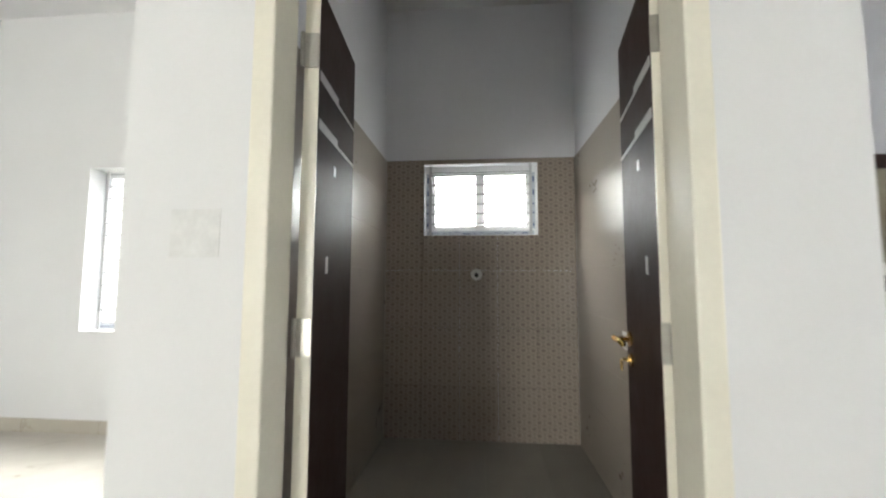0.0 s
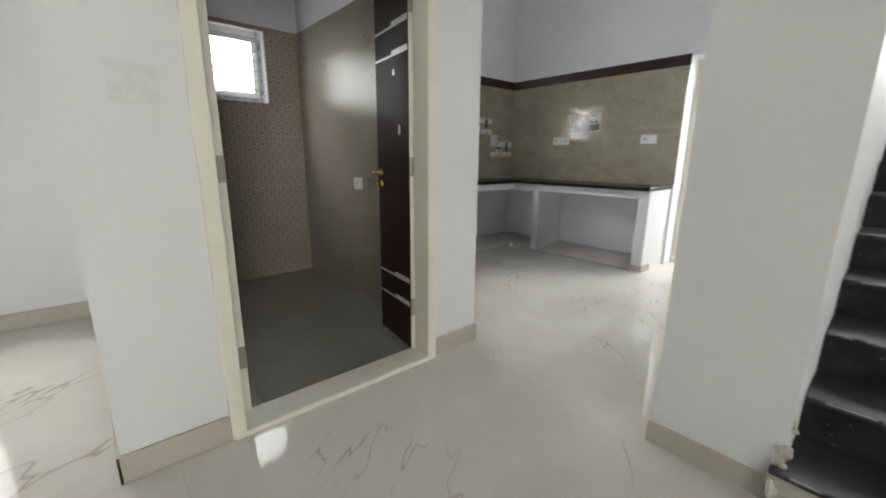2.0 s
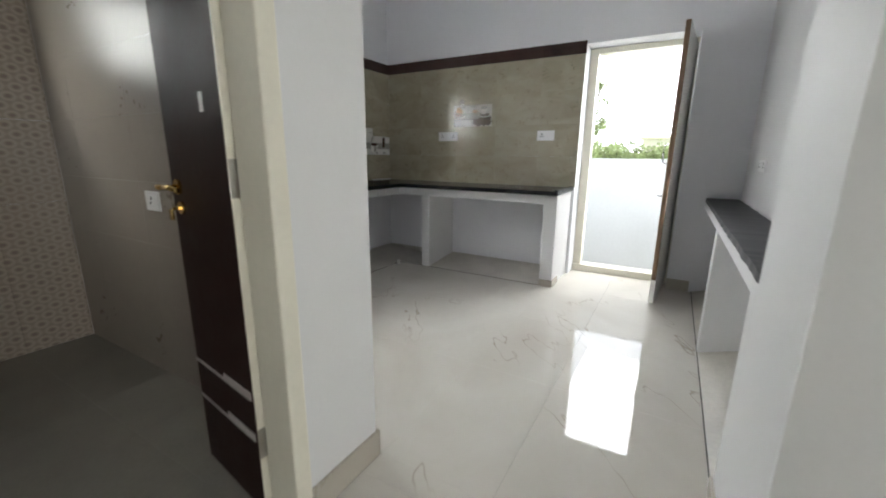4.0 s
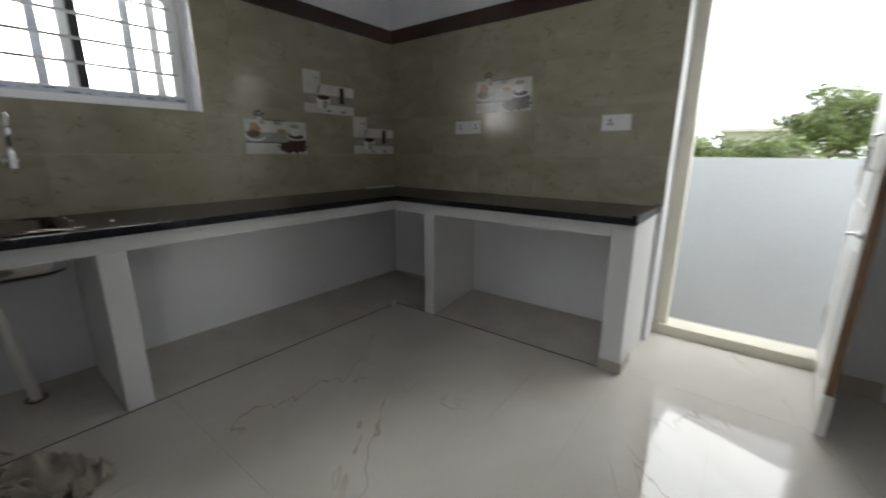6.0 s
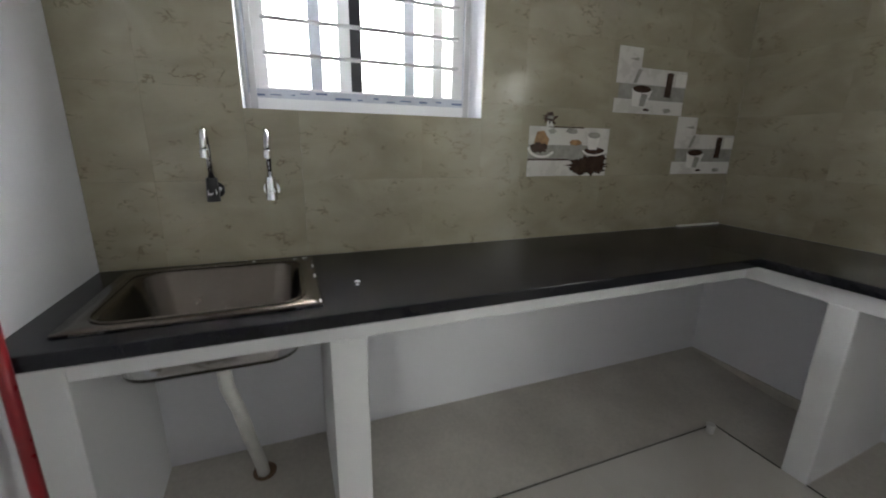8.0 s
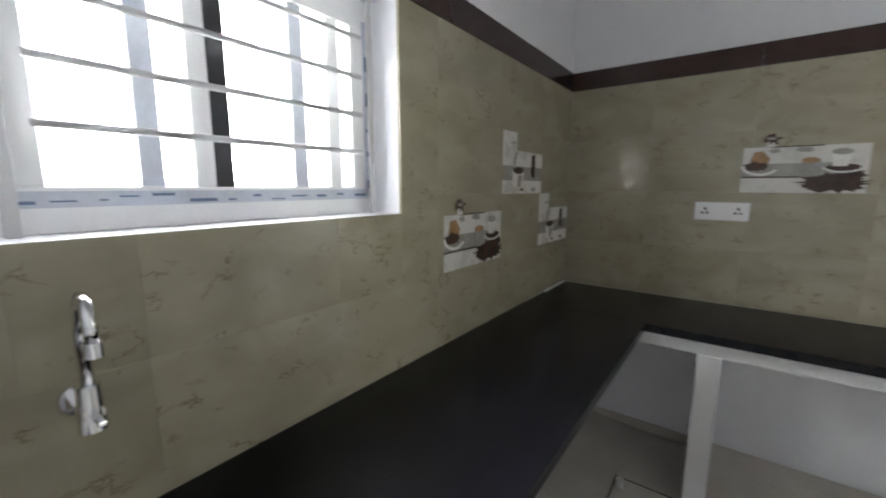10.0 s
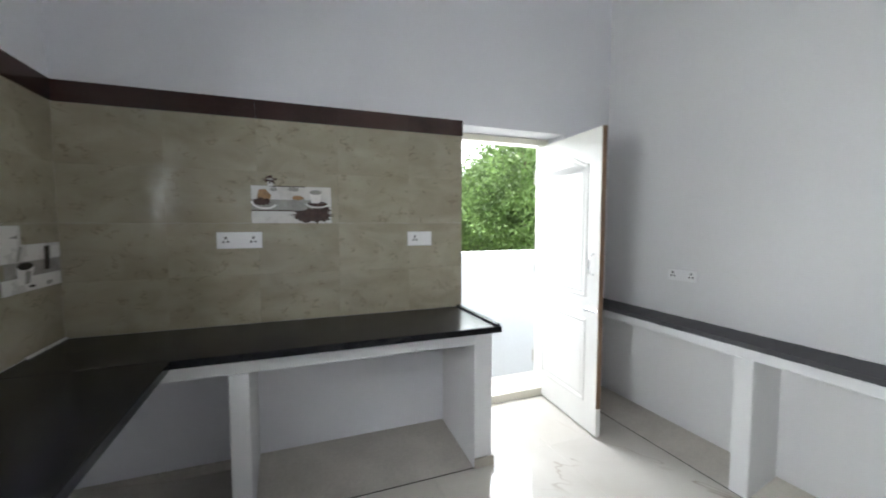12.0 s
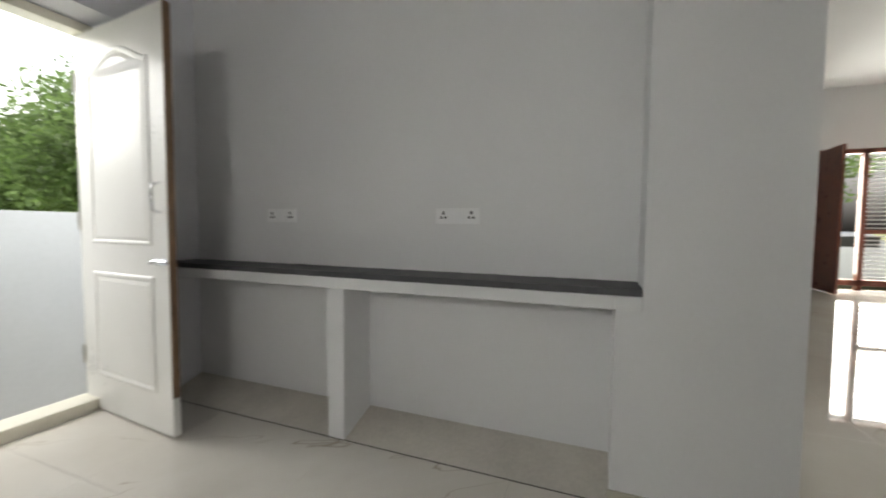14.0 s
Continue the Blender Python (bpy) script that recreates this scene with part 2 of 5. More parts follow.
BATH_PRINT = lattice("printed_flower_tile", (0.38, 0.33, 0.28), (0.305, 0.253, 0.217), (0.24, 0.19, 0.172), 0.25)
BATH_FLOOR = surface("grey_matt_tile", (0.27, 0.255, 0.225), 0.45, vary=0.1, big=4, fine=80, bump=0.06, spread=0.1)
PLASTIC = surface("white_switch_plastic", (0.8, 0.8, 0.81), 0.3, vary=0.02, bump=0)
HOLE = surface("dark_socket_hole", (0.02, 0.02, 0.022), 0.6, vary=0.2)
PICTURE = surface("printed_tile_white", (0.62, 0.6, 0.57), 0.28, vary=0.08, big=9, fine=40)
PRINT_GREY = surface("printed_tile_grey", (0.33, 0.32, 0.29), 0.15, vary=0.25, big=14, fine=60)
PRINT_BROWN = surface("printed_coffee_brown", (0.05, 0.025, 0.018), 0.2, vary=0.5, big=30, fine=90)
PRINT_TAN = surface("printed_biscuit_tan", (0.34, 0.2, 0.1), 0.2, vary=0.4, big=30, fine=90)
PRINT_WHITE = surface("printed_cup_white", (0.78, 0.76, 0.73), 0.15, vary=0.06, big=30, fine=60)
RED = surface("red_enamelled_tube", (0.24, 0.008, 0.015), 0.3, vary=0.12, big=10, fine=60)
BLACK_PLASTIC = surface("black_plastic", (0.02, 0.02, 0.02), 0.4, vary=0.2)
YARN = surface("grey_cotton_yarn", (0.33, 0.3, 0.25), 0.9, vary=0.35, big=16, fine=200, bump=0.3)
PIPE = surface("white_pvc_pipe", (0.68, 0.67, 0.64), 0.4, vary=0.08, big=10, fine=60)
WOOD = surface("red_brown_polished_wood", (0.16, 0.045, 0.025), 0.3, vary=0.3, big=7, fine=60)
OUT_WALL = surface("whitewashed_outer_wall", (0.46, 0.485, 0.5), 0.8, vary=0.06, big=1.5, fine=30, bump=0.2)
GROUND = surface("scrubby_earth", (0.17, 0.19, 0.08), 0.95, vary=0.25, big=0.6, fine=12, bump=0.4)
BARK = surface("bark", (0.13, 0.1, 0.075), 0.9, vary=0.3, big=5, fine=40, bump=0.5)
LEAF = leafy("bright_green_leaves", (0.15, 0.235, 0.075))
CLAMP = surface("dark_brown_plastic", (0.035, 0.018, 0.014), 0.4, vary=0.2)
# haze and the milky window film are put into this leaf colour
LEAF_HAZY = leafy("haze_painted_leaves", (0.44, 0.51, 0.37))
# leaf green lifted to carry the overexposed glare on the far trees
LEAF_OVEREXPOSED = leafy("overexposed_green_leaves", (0.22, 0.28, 0.13))
# distance haze is mixed into the far house's near-white colour
FAR_PAINT = surface("far_house_hazed_paint", (0.7, 0.7, 0.68), 0.8, vary=0.05)
CAR_PAINT = surface("silver_car_paint", (0.55, 0.57, 0.6), 0.25, 0.4, vary=0.04)
PATCH = surface("filler_patch", (0.675, 0.675, 0.67), 0.7, vary=0.08, big=20, fine=80)
CLEAR = glass("clear_glass")
FROST = glass("frosted_glass", 0.55, (0.95, 0.97, 0.97))

# ---- building helpers ----


def box(bm, lo, hi, bev=0.0):
    """An upright box from corner lo to corner hi, its edges rounded by bev."""
    g = bmesh.ops.create_cube(bm, size=1.0)
    size = [hi[i] - lo[i] for i in range(3)]
    for v in g["verts"]:
        v.co = Vector([lo[i] + size[i] * (v.co[i] + 0.5) for i in range(3)])
    if bev:
        edges = list({e for v in g["verts"] for e in v.link_edges})
        bmesh.ops.bevel(bm, geom=edges, offset=bev, segments=2, affect="EDGES", profile=0.5)
    return bm


def boxed(*boxes, bev=0.0):
    bm = bmesh.new()
    for lo, hi in boxes:
        box(bm, lo, hi, bev)
    return bm


def rod(bm, a, b, r, seg=10, r2=None):
    """A round bar from a to b."""
    a, b = Vector(a), Vector(b)
    d = b - a
    m = Matrix.Translation((a + b) / 2) @ d.to_track_quat("Z", "Y").to_matrix().to_4x4()
    bmesh.ops.create_cone(bm, cap_ends=True, segments=seg, radius1=r, radius2=r if r2 is None else r2, depth=d.length, matrix=m)
    return bm


def tube(bm, pts, r, seg=8):
    """A round tube swept along points, with a joint ring at each."""
    rings = []
    pts = [Vector(p) for p in pts]
    for i, p in enumerate(pts):
        d = (pts[min(i + 1, len(pts) - 1)] - pts[max(i - 1, 0)]).normalized()
        q = d.to_track_quat("Z", "Y")
        rings.append([bm.verts.new(p + q @ Vector((r * math.cos(6.2832 * k / seg), r * math.sin(6.2832 * k / seg), 0))) for k in range(seg)])
    for u, w in zip(rings, rings[1:]):
        for k in range(seg):
            bm.faces.new((u[k], u[(k + 1) % seg], w[(k + 1) % seg], w[k]))
    bm.faces.new(rings[0][::-1])
    bm.faces.new(rings[-1])
    return bm


def smooth(bm, angle=0.7):
    for f in bm.faces:
        f.smooth = True
    for e in bm.edges:
        if len(e.link_faces) == 2 and e.calc_face_angle(0) > angle:
            e.smooth = False
    return bm


def origin(ob):
    p = Vector((0, 0, 0))
    while ob:
        p += ob.location
        ob = ob.parent
    return p


def part(name, bm, material, parent=None, label="", kind=""):
    """One mesh object from a bmesh in world places; under a parent it is stored relative to it."""
    if parent:
        bmesh.ops.translate(bm, vec=-origin(parent), verts=bm.verts)
    me = bpy.data.meshes.new(name)
    bm.to_mesh(me)
    bm.free()
    me.materials.append(material)
    ob = new(name, me)
    ob.parent = parent
    return tagged(ob, label=label, kind=kind)


def thing(name, at, label, category, group="", kind=""):
    ob = new(name)
    ob.empty_display_size = 0.1
    ob.location = at
    return tagged(ob, label, category, group, kind)


def shell(name, bm, material, label):
    return tagged(part(name, bm, material), label, name.split("_")[0], kind="structure")


def pierced(x0, x1, z0, z1, holes, y0, y1, swap=False):
    """One welded wall body along x (along y if swap), with rectangular openings (a0, a1, b0, b1) through it."""
    xs = sorted({x0, x1, *[h[0] for h in holes], *[h[1] for h in holes]})
    zs = sorted({z0, z1, *[h[2] for h in holes], *[h[3] for h in holes]})
    cells = []
    for a, b in zip(xs, xs[1:]):
        for lo, hi in zip(zs, zs[1:]):
            if not any(h[0] <= a and h[1] >= b and h[2] <= lo and h[3] >= hi for h in holes):
                cells.append(((a, y0, lo), (b, y1, hi)) if not swap else ((y0, a, lo), (y1, b, hi)))
    return welded(cells)


def welded(cells):
    """Boxes that meet face to face, joined into one body without inner faces."""
    bm = boxed(*cells)
    bmesh.ops.remove_doubles(bm, verts=bm.verts, dist=1e-5)
    bm.verts.index_update()
    seen = {}
    for f in bm.faces:
        seen.setdefault(frozenset(v.index for v in f.verts), []).append(f)
    inner = [f for group in seen.values() if len(group) > 1 for f in group]
    bmesh.ops.delete(bm, geom=inner, context="FACES")
    return bm


H = 3.5      # ceiling height

# ---- large structure ----
shell("ground", boxed(((-300, -300, -0.75), (300, 300, -0.45))), GROUND, "scrubby green earth around the house")
shell("floor", boxed(((-4.2, -7.2, -0.3), (4.3, 3.9, -0.0125))), GROUT, "grouted bed under polished cream floor tiles")
shell("ceiling", boxed(((-4.2, -7.2, H), (4.45, 4.0, H + 0.15))), CEIL, "plain white painted ceiling")
shell("wall_north_dining", pierced(-4.2, -0.7, -0.3, H, [(-3.03, -1.29, 0.8, 2.145)], 3.57, 3.9), WALL, "white painted wall with a wide window")
shell("wall_north_bath", pierced(-0.7, 1.0, -0.3, H, [(-0.25, 0.66, 1.58, 2.165)], 3.772, 3.9), WALL_COOL, "white wall above patterned bathroom tiles")
shell("wall_north_kitchen", pierced(1.0, 4.3, -0.3, H, [(1.508, 2.386, 1.373, 2.023)], 3.65, 3.9), WALL_COOL, "white wall above kitchen dado tiles")
shell("wall_east", pierced(-1.3, 3.65, -0.3, H, [(0.6, 1.46, -0.3, 2.105), (-1.05, -0.12, 1.78, 3.0)], 3.94, 4.28, True), WALL_COOL, "white wall with back door opening")
shell("wall_bath_west", boxed(((-0.7, 1.65, -0.3), (-0.572, 3.772, H))), WALL_COOL, "white bathroom side wall")
shell("wall_bath_east", boxed(((0.962, 1.65, -0.3), (1.04, 3.772, H))), WALL_COOL, "white wall between bathroom and kitchen")
shell("wall_bath_front", pierced(-0.7, 1.04, -0.3, H, [(-0.353, 0.707, -0.3, 2.13)], 1.52, 1.65), WALL, "white wall around the bathroom door")
shell("wall_stair", welded([((0.93, 0.0, -0.3), (1.398, 0.17, 0.735)), ((0.93, 0.17, -0.3), (1.398, 0.405, 0.735)), ((1.398, 0.17, -0.3), (1.488, 0.405, 0.735)), ((1.398, 0.0, -0.3), (1.488, 0.17, 0.735)), ((1.488, 0.0, -0.3), (3.94, 0.17, 0.735)), ((0.93, 0.0, 0.735), (1.398, 0.17, H)), ((0.93, 0.17, 0.735), (1.398, 0.405, H)), ((1.398, 0.0, 0.735), (1.488, 0.17, H)), ((1.488, 0.0, 0.735), (3.94, 0.17, H))]), WALL, "white wall with a shelf recess")
shell("wall_stair_south", boxed(((1.0, -1.3, -0.3), (3.94, -1.15, H))), WALL, "plain white wall beside the stairs")
shell("wall_living_east", boxed(((1.0, -7.0, -0.3), (1.15, -1.3, H))), WALL, "plain white living room wall")
shell("wall_west", boxed(((-4.2, -7.0, -0.3), (-4.0, 3.57, H))), WALL, "plain white wall")
shell("wall_south", pierced(-4.2, 1.15, -0.3, H, [(-3.86, -1.93, -0.05, 2.44)], -7.2, -7.0), WALL, "white front wall with a wide wooden opening")


def skirting(name, lo, hi):
    return shell(name, boxed((lo, hi), bev=0.003), SKIRT, "beige tile skirting")


skirting("baseboard_1", (-0.712, 1.508, 0), (-0.36, 1.52, 0.108))
skirting("baseboard_2", (0.714, 1.508, 0), (1.052, 1.52, 0.108))
skirting("baseboard_3", (1.04, 1.508, 0), (1.052, 3.06, 0.108))
skirting("baseboard_4", (-0.712, 1.508, 0), (-0.7, 3.57, 0.108))
skirting("baseboard_5", (-4.0, 3.558, 0), (-0.712, 3.57, 0.108))
skirting("baseboard_6", (0.918, 0.0, 0), (0.93, 0.417, 0.088))
skirting("baseboard_7", (0.93, 0.405, 0), (1.5, 0.417, 0.06))
skirting("baseboard_8", (3.928, 0.43, 0), (3.94, 0.6, 0.095))

# ---- windows ----


def sliding_window(name, x0, x1, z0, z1, y, uprights, rods, pane_mat, label, uprights_rod=(), film=True, depth=0.05, sash=0, f=0.05):
    """A white sliding window in the plane y: outer frame, sash uprights, panes and a grille of rods before it."""
    w = thing(name, ((x0 + x1) / 2, y, z0), label, "window", kind="structure")
    part("window_frame", boxed(((x0, y, z0), (x1, y + depth, z0 + f)), ((x0, y, z1 - f), (x1, y + depth, z1)), ((x0, y, z0 + f), (x0 + f, y + depth, z1 - f)), ((x1 - f, y, z0 + f), (x1, y + depth, z1 - f)), bev=0.003), UPVC, w)
    edges = [x0 + f] + [u for u, _ in uprights] + [x1 - f]
    for u, mat in uprights:
        part("sash_stile", boxed(((u - 0.022, y + 0.008, z0 + f), (u + 0.022, y + depth - 0.006, z1 - f)), bev=0.002), mat, w)
    for a, b in zip(edges, edges[1:]):
        p = part("pane", boxed(((a, y + 0.026, z0 + f), (b, y + 0.03, z1 - f))), pane_mat, w)
        p.visible_shadow = False
        if sash:
            q = sash
            g = part("sash", boxed(((a, y + 0.006, z0 + f), (a + q, y + 0.024, z1 - f)), ((b - q, y + 0.006, z0 + f), (b, y + 0.024, z1 - f)), ((a + q, y + 0.006, z0 + f), (b - q, y + 0.024, z0 + f + q)), ((a + q, y + 0.006, z1 - f - q), (b - q, y + 0.024, z1 - f)), bev=0.003), UPVC, w)
            part("gasket", boxed(((a + q - 0.006, y + 0.003, z0 + f + q), (a + q, y + 0.0058, z1 - f - q)), ((b - q, y + 0.003, z0 + f + q), (b - q + 0.006, y + 0.0058, z1 - f - q)), ((a, y + 0.003, z1 - f - 0.004), (b, y + 0.0058, z1 - f))), DARK_GAP, g)
    if film:
        strip = part("film_strip", boxed(((x0 + 0.02, y - 0.0015, z0 + f - 0.038), (x1 - 0.02, y, z0 + f - 0.008))), TAPE, w, "printed protective film")
        rnd = random.Random(7)
        bm = bmesh.new()
        x = x0 + 0.04
        while x < x1 - 0.08:
            l = rnd.uniform(0.012, 0.06)
            zz = z0 + f - 0.034 + rnd.uniform(0, 0.016)
            box(bm, (x, y - 0.0025, zz), (x + l, y - 0.0015, zz + rnd.uniform(0.003, 0.008)))
            x += l + rnd.uniform(0.015, 0.05)
        part("print", bm, INK, strip)
        side = part("film_strip", boxed(((x0 + 0.012, y - 0.0015, z0 + 0.06), (x0 + 0.038, y, z1 - 0.06)), ((x1 - 0.038, y - 0.0015, z0 + 0.06), (x1 - 0.012, y, z1 - 0.06))), TAPE, w, "printed protective film")
        bm = bmesh.new()
        z = z0 + 0.08
        while z < z1 - 0.12:
            l = rnd.uniform(0.01, 0.05)
            for xx in (x0 + 0.018, x1 - 0.03):
                box(bm, (xx, y - 0.0025, z), (xx + 0.012, y - 0.0015, z + l))
            z += l + rnd.uniform(0.03, 0.09)
        part("print", bm, INK, side)
    yg = y - 0.03
    for z in rods:
        part("grille_rod", smooth(rod(bmesh.new(), (x0 + f - 0.012, yg, z), (x1 - f + 0.012, yg, z), 0.0075, 8)), ROD, w)
    for x in uprights_rod:
        part("grille_bar", boxed(((x - 0.011, yg - 0.004, z0), (x + 0.011, yg + 0.004, z1)), bev=0.002), ROD, w)
    return w


sliding_window("window_1", 1.508, 2.386, 1.373, 2.023, 3.765, [(1.76, TAPE), (1.865, UPVC), (1.908, DARK_GAP), (2.12, TAPE), (2.24, UPVC)], [1.565, 1.676, 1.787, 1.898], CLEAR,
               "white sliding kitchen window with film and grille", [1.54, 2.352], f=0.085)
sliding_window("window_2", -0.25, 0.66, 1.58, 2.165, 3.835, [(0.205, UPVC)], [1.68, 1.76, 1.84, 1.92, 2.0, 2.08], FROST,
               "small white bathroom window with frosted panes", [-0.2, 0.61], sash=0.036)
sliding_window("window_3", -3.03, -1.29, 0.8, 2.145, 3.72, [(-2.12, DARK_GAP), (-2.03, TAPE), (-1.98, UPVC)], [0.86 + 0.105 * i for i in range(13)], CLEAR,
               "wide white dining window with horizontal grille bars", [-2.98, -2.53, -1.34])


def stair_window():
    w = thing("window_4", (4.1, -0.58, 1.78), "bright window with grille rods above stair landing", "window", kind="structure")
    part("window_frame", boxed(((4.08, -1.05, 1.78), (4.13, -0.12, 1.83)), ((4.08, -1.05, 2.95), (4.13, -0.12, 3.0)), ((4.08, -1.05, 1.83), (4.13, -1.0, 2.95)), ((4.08, -0.17, 1.83), (4.13, -0.12, 2.95)), bev=0.003), UPVC, w)
    p = part("pane", boxed(((4.1, -1.0, 1.83), (4.104, -0.17, 2.95))), CLEAR, w)
    p.visible_shadow = False
    for i in range(10):
        z = 1.9 + 0.11 * i
        part("grille_rod", smooth(rod(bmesh.new(), (4.05, -1.05, z), (4.05, -0.12, z), 0.0075, 8)), ROD, w)


stair_window()

# ---- bathroom door ----


def bath_frame():
    d = thing("door_1", (0.195, 1.57, 0), "cream painted wooden frame of the bathroom door", "door frame", kind="structure")
    for a, b in ((-0.358, -0.302), (0.655, 0.712)):
        part("jamb", boxed(((a, 1.498, 0), (b, 1.622, 2.08)), bev=0.005), CREAM, d)
    part("head", boxed(((-0.358, 1.498, 2.08), (0.712, 1.622, 2.16)), bev=0.006), CREAM, d)
    part("threshold", boxed(((-0.35, 1.492, -0.03), (0.707, 1.652, 0.022)), bev=0.006), CREAM, d)
    return d


bath_frame()


def bath_leaf(x, side, turn, lever):
    """A narrow dark leaf that stands open into the bathroom; side 1 shows its face towards +x, -1 towards -x."""
    y0, y1, t = 1.632, 2.05, 0.038
    leaf = thing("door_leaf", (x, y0, 0.02), "narrow dark brown bathroom door leaf standing open" + (" with brass lever" if lever else ""), "door", "bathroom door leaves")
    a, b = (x - t / 2, x + t / 2)
    part("panel", boxed(((a, y0 + 0.006, 0.02), (b, y1, 2.06)), bev=0.002), DARK_DOOR, leaf)
    part("painted_edge", boxed(((a - 0.001, y0, 0.021), (b + 0.001, y0 + 0.006, 2.059))), CREAM, leaf, "cream painted edge")
    face = b if side > 0 else a
    for z, lo in ((1.8, 1), (1.66, 1), (0.43, 0), (0.29, 0)):
        f0, f1 = sorted((face, face + side * 0.002))
        part("inlay_strip", boxed(((f0, y0 + 0.02, z - 0.014), (f1, y0 + 0.2, z + 0.014)), ((f0, y0 + 0.2, z - 0.014), (f1, y1 - 0.005, z - 0.004))), STRIP, leaf, "silver inlay strip")
    for z in (0.28, 1.07, 1.86):
        h = part("hinge", boxed(((a - 0.004, y0 - 0.004, z - 0.05), (b + 0.002, y0 - 0.0005, z + 0.05)), bev=0.001), STEEL, leaf, "steel butt hinge")
        knuckle = x + (0.024 if side < 0 else -0.024)
        part("knuckle", smooth(rod(bmesh.new(), (knuckle, y0 - 0.006, z - 0.05), (knuckle, y0 - 0.006, z + 0.05), 0.006)), STEEL, h)
    if lever:
        yl = y1 - 0.06
        h = part("lever_handle", smooth(rod(bmesh.new(), (face - 0.008, yl, 1.03), (face, yl, 1.03), 0.024, 20)), BRASS, leaf, "brass lever handle")
        bm = bmesh.new()
        tube(bm, [(face - 0.004, yl, 1.03), (face - 0.04, yl, 1.03), (face - 0.048, yl - 0.012, 1.03), (face - 0.048, yl - 0.06, 1.034), (face - 0.045, yl - 0.115, 1.028)], 0.0085, 10)
        part("lever", smooth(bm), BRASS, h)
        part("lever_end", smooth(rod(bmesh.new(), (face - 0.048, yl, 1.03), (face - 0.048, yl + 0.03, 1.03), 0.009, 10)), BRASS, h)
        k = part("keyhole_rosette", smooth(rod(bmesh.new(), (face - 0.008, yl - 0.01, 0.965), (face, yl - 0.01, 0.965), 0.02, 18)), BRASS, leaf, "brass keyhole rosette")
        part("key", boxed(((face - 0.03, yl - 0.012, 0.96), (face - 0.008, yl - 0.008, 0.97)), ((face - 0.036, yl - 0.022, 0.93), (face - 0.03, yl + 0.002, 0.962)), bev=0.001), BRASS, k)
    f0, f1 = sorted((face, face + side * 0.001))
    for z, y, l in ((1.24, y0 + 0.11, 0.05), (1.55, y0 + 0.17, 0.03)):
        part("paper_scrap", boxed(((f0, y, z), (f1, y + 0.022, z + l))), STRIP, leaf, "scrap of torn wrapping")
    leaf.rotation_euler.z = turn
    return leaf


bath_leaf(0.661, -1, radians(-8.5), True)
bath_leaf(-0.266, 1, radians(4.5), False)

# ---- kitchen back door ----


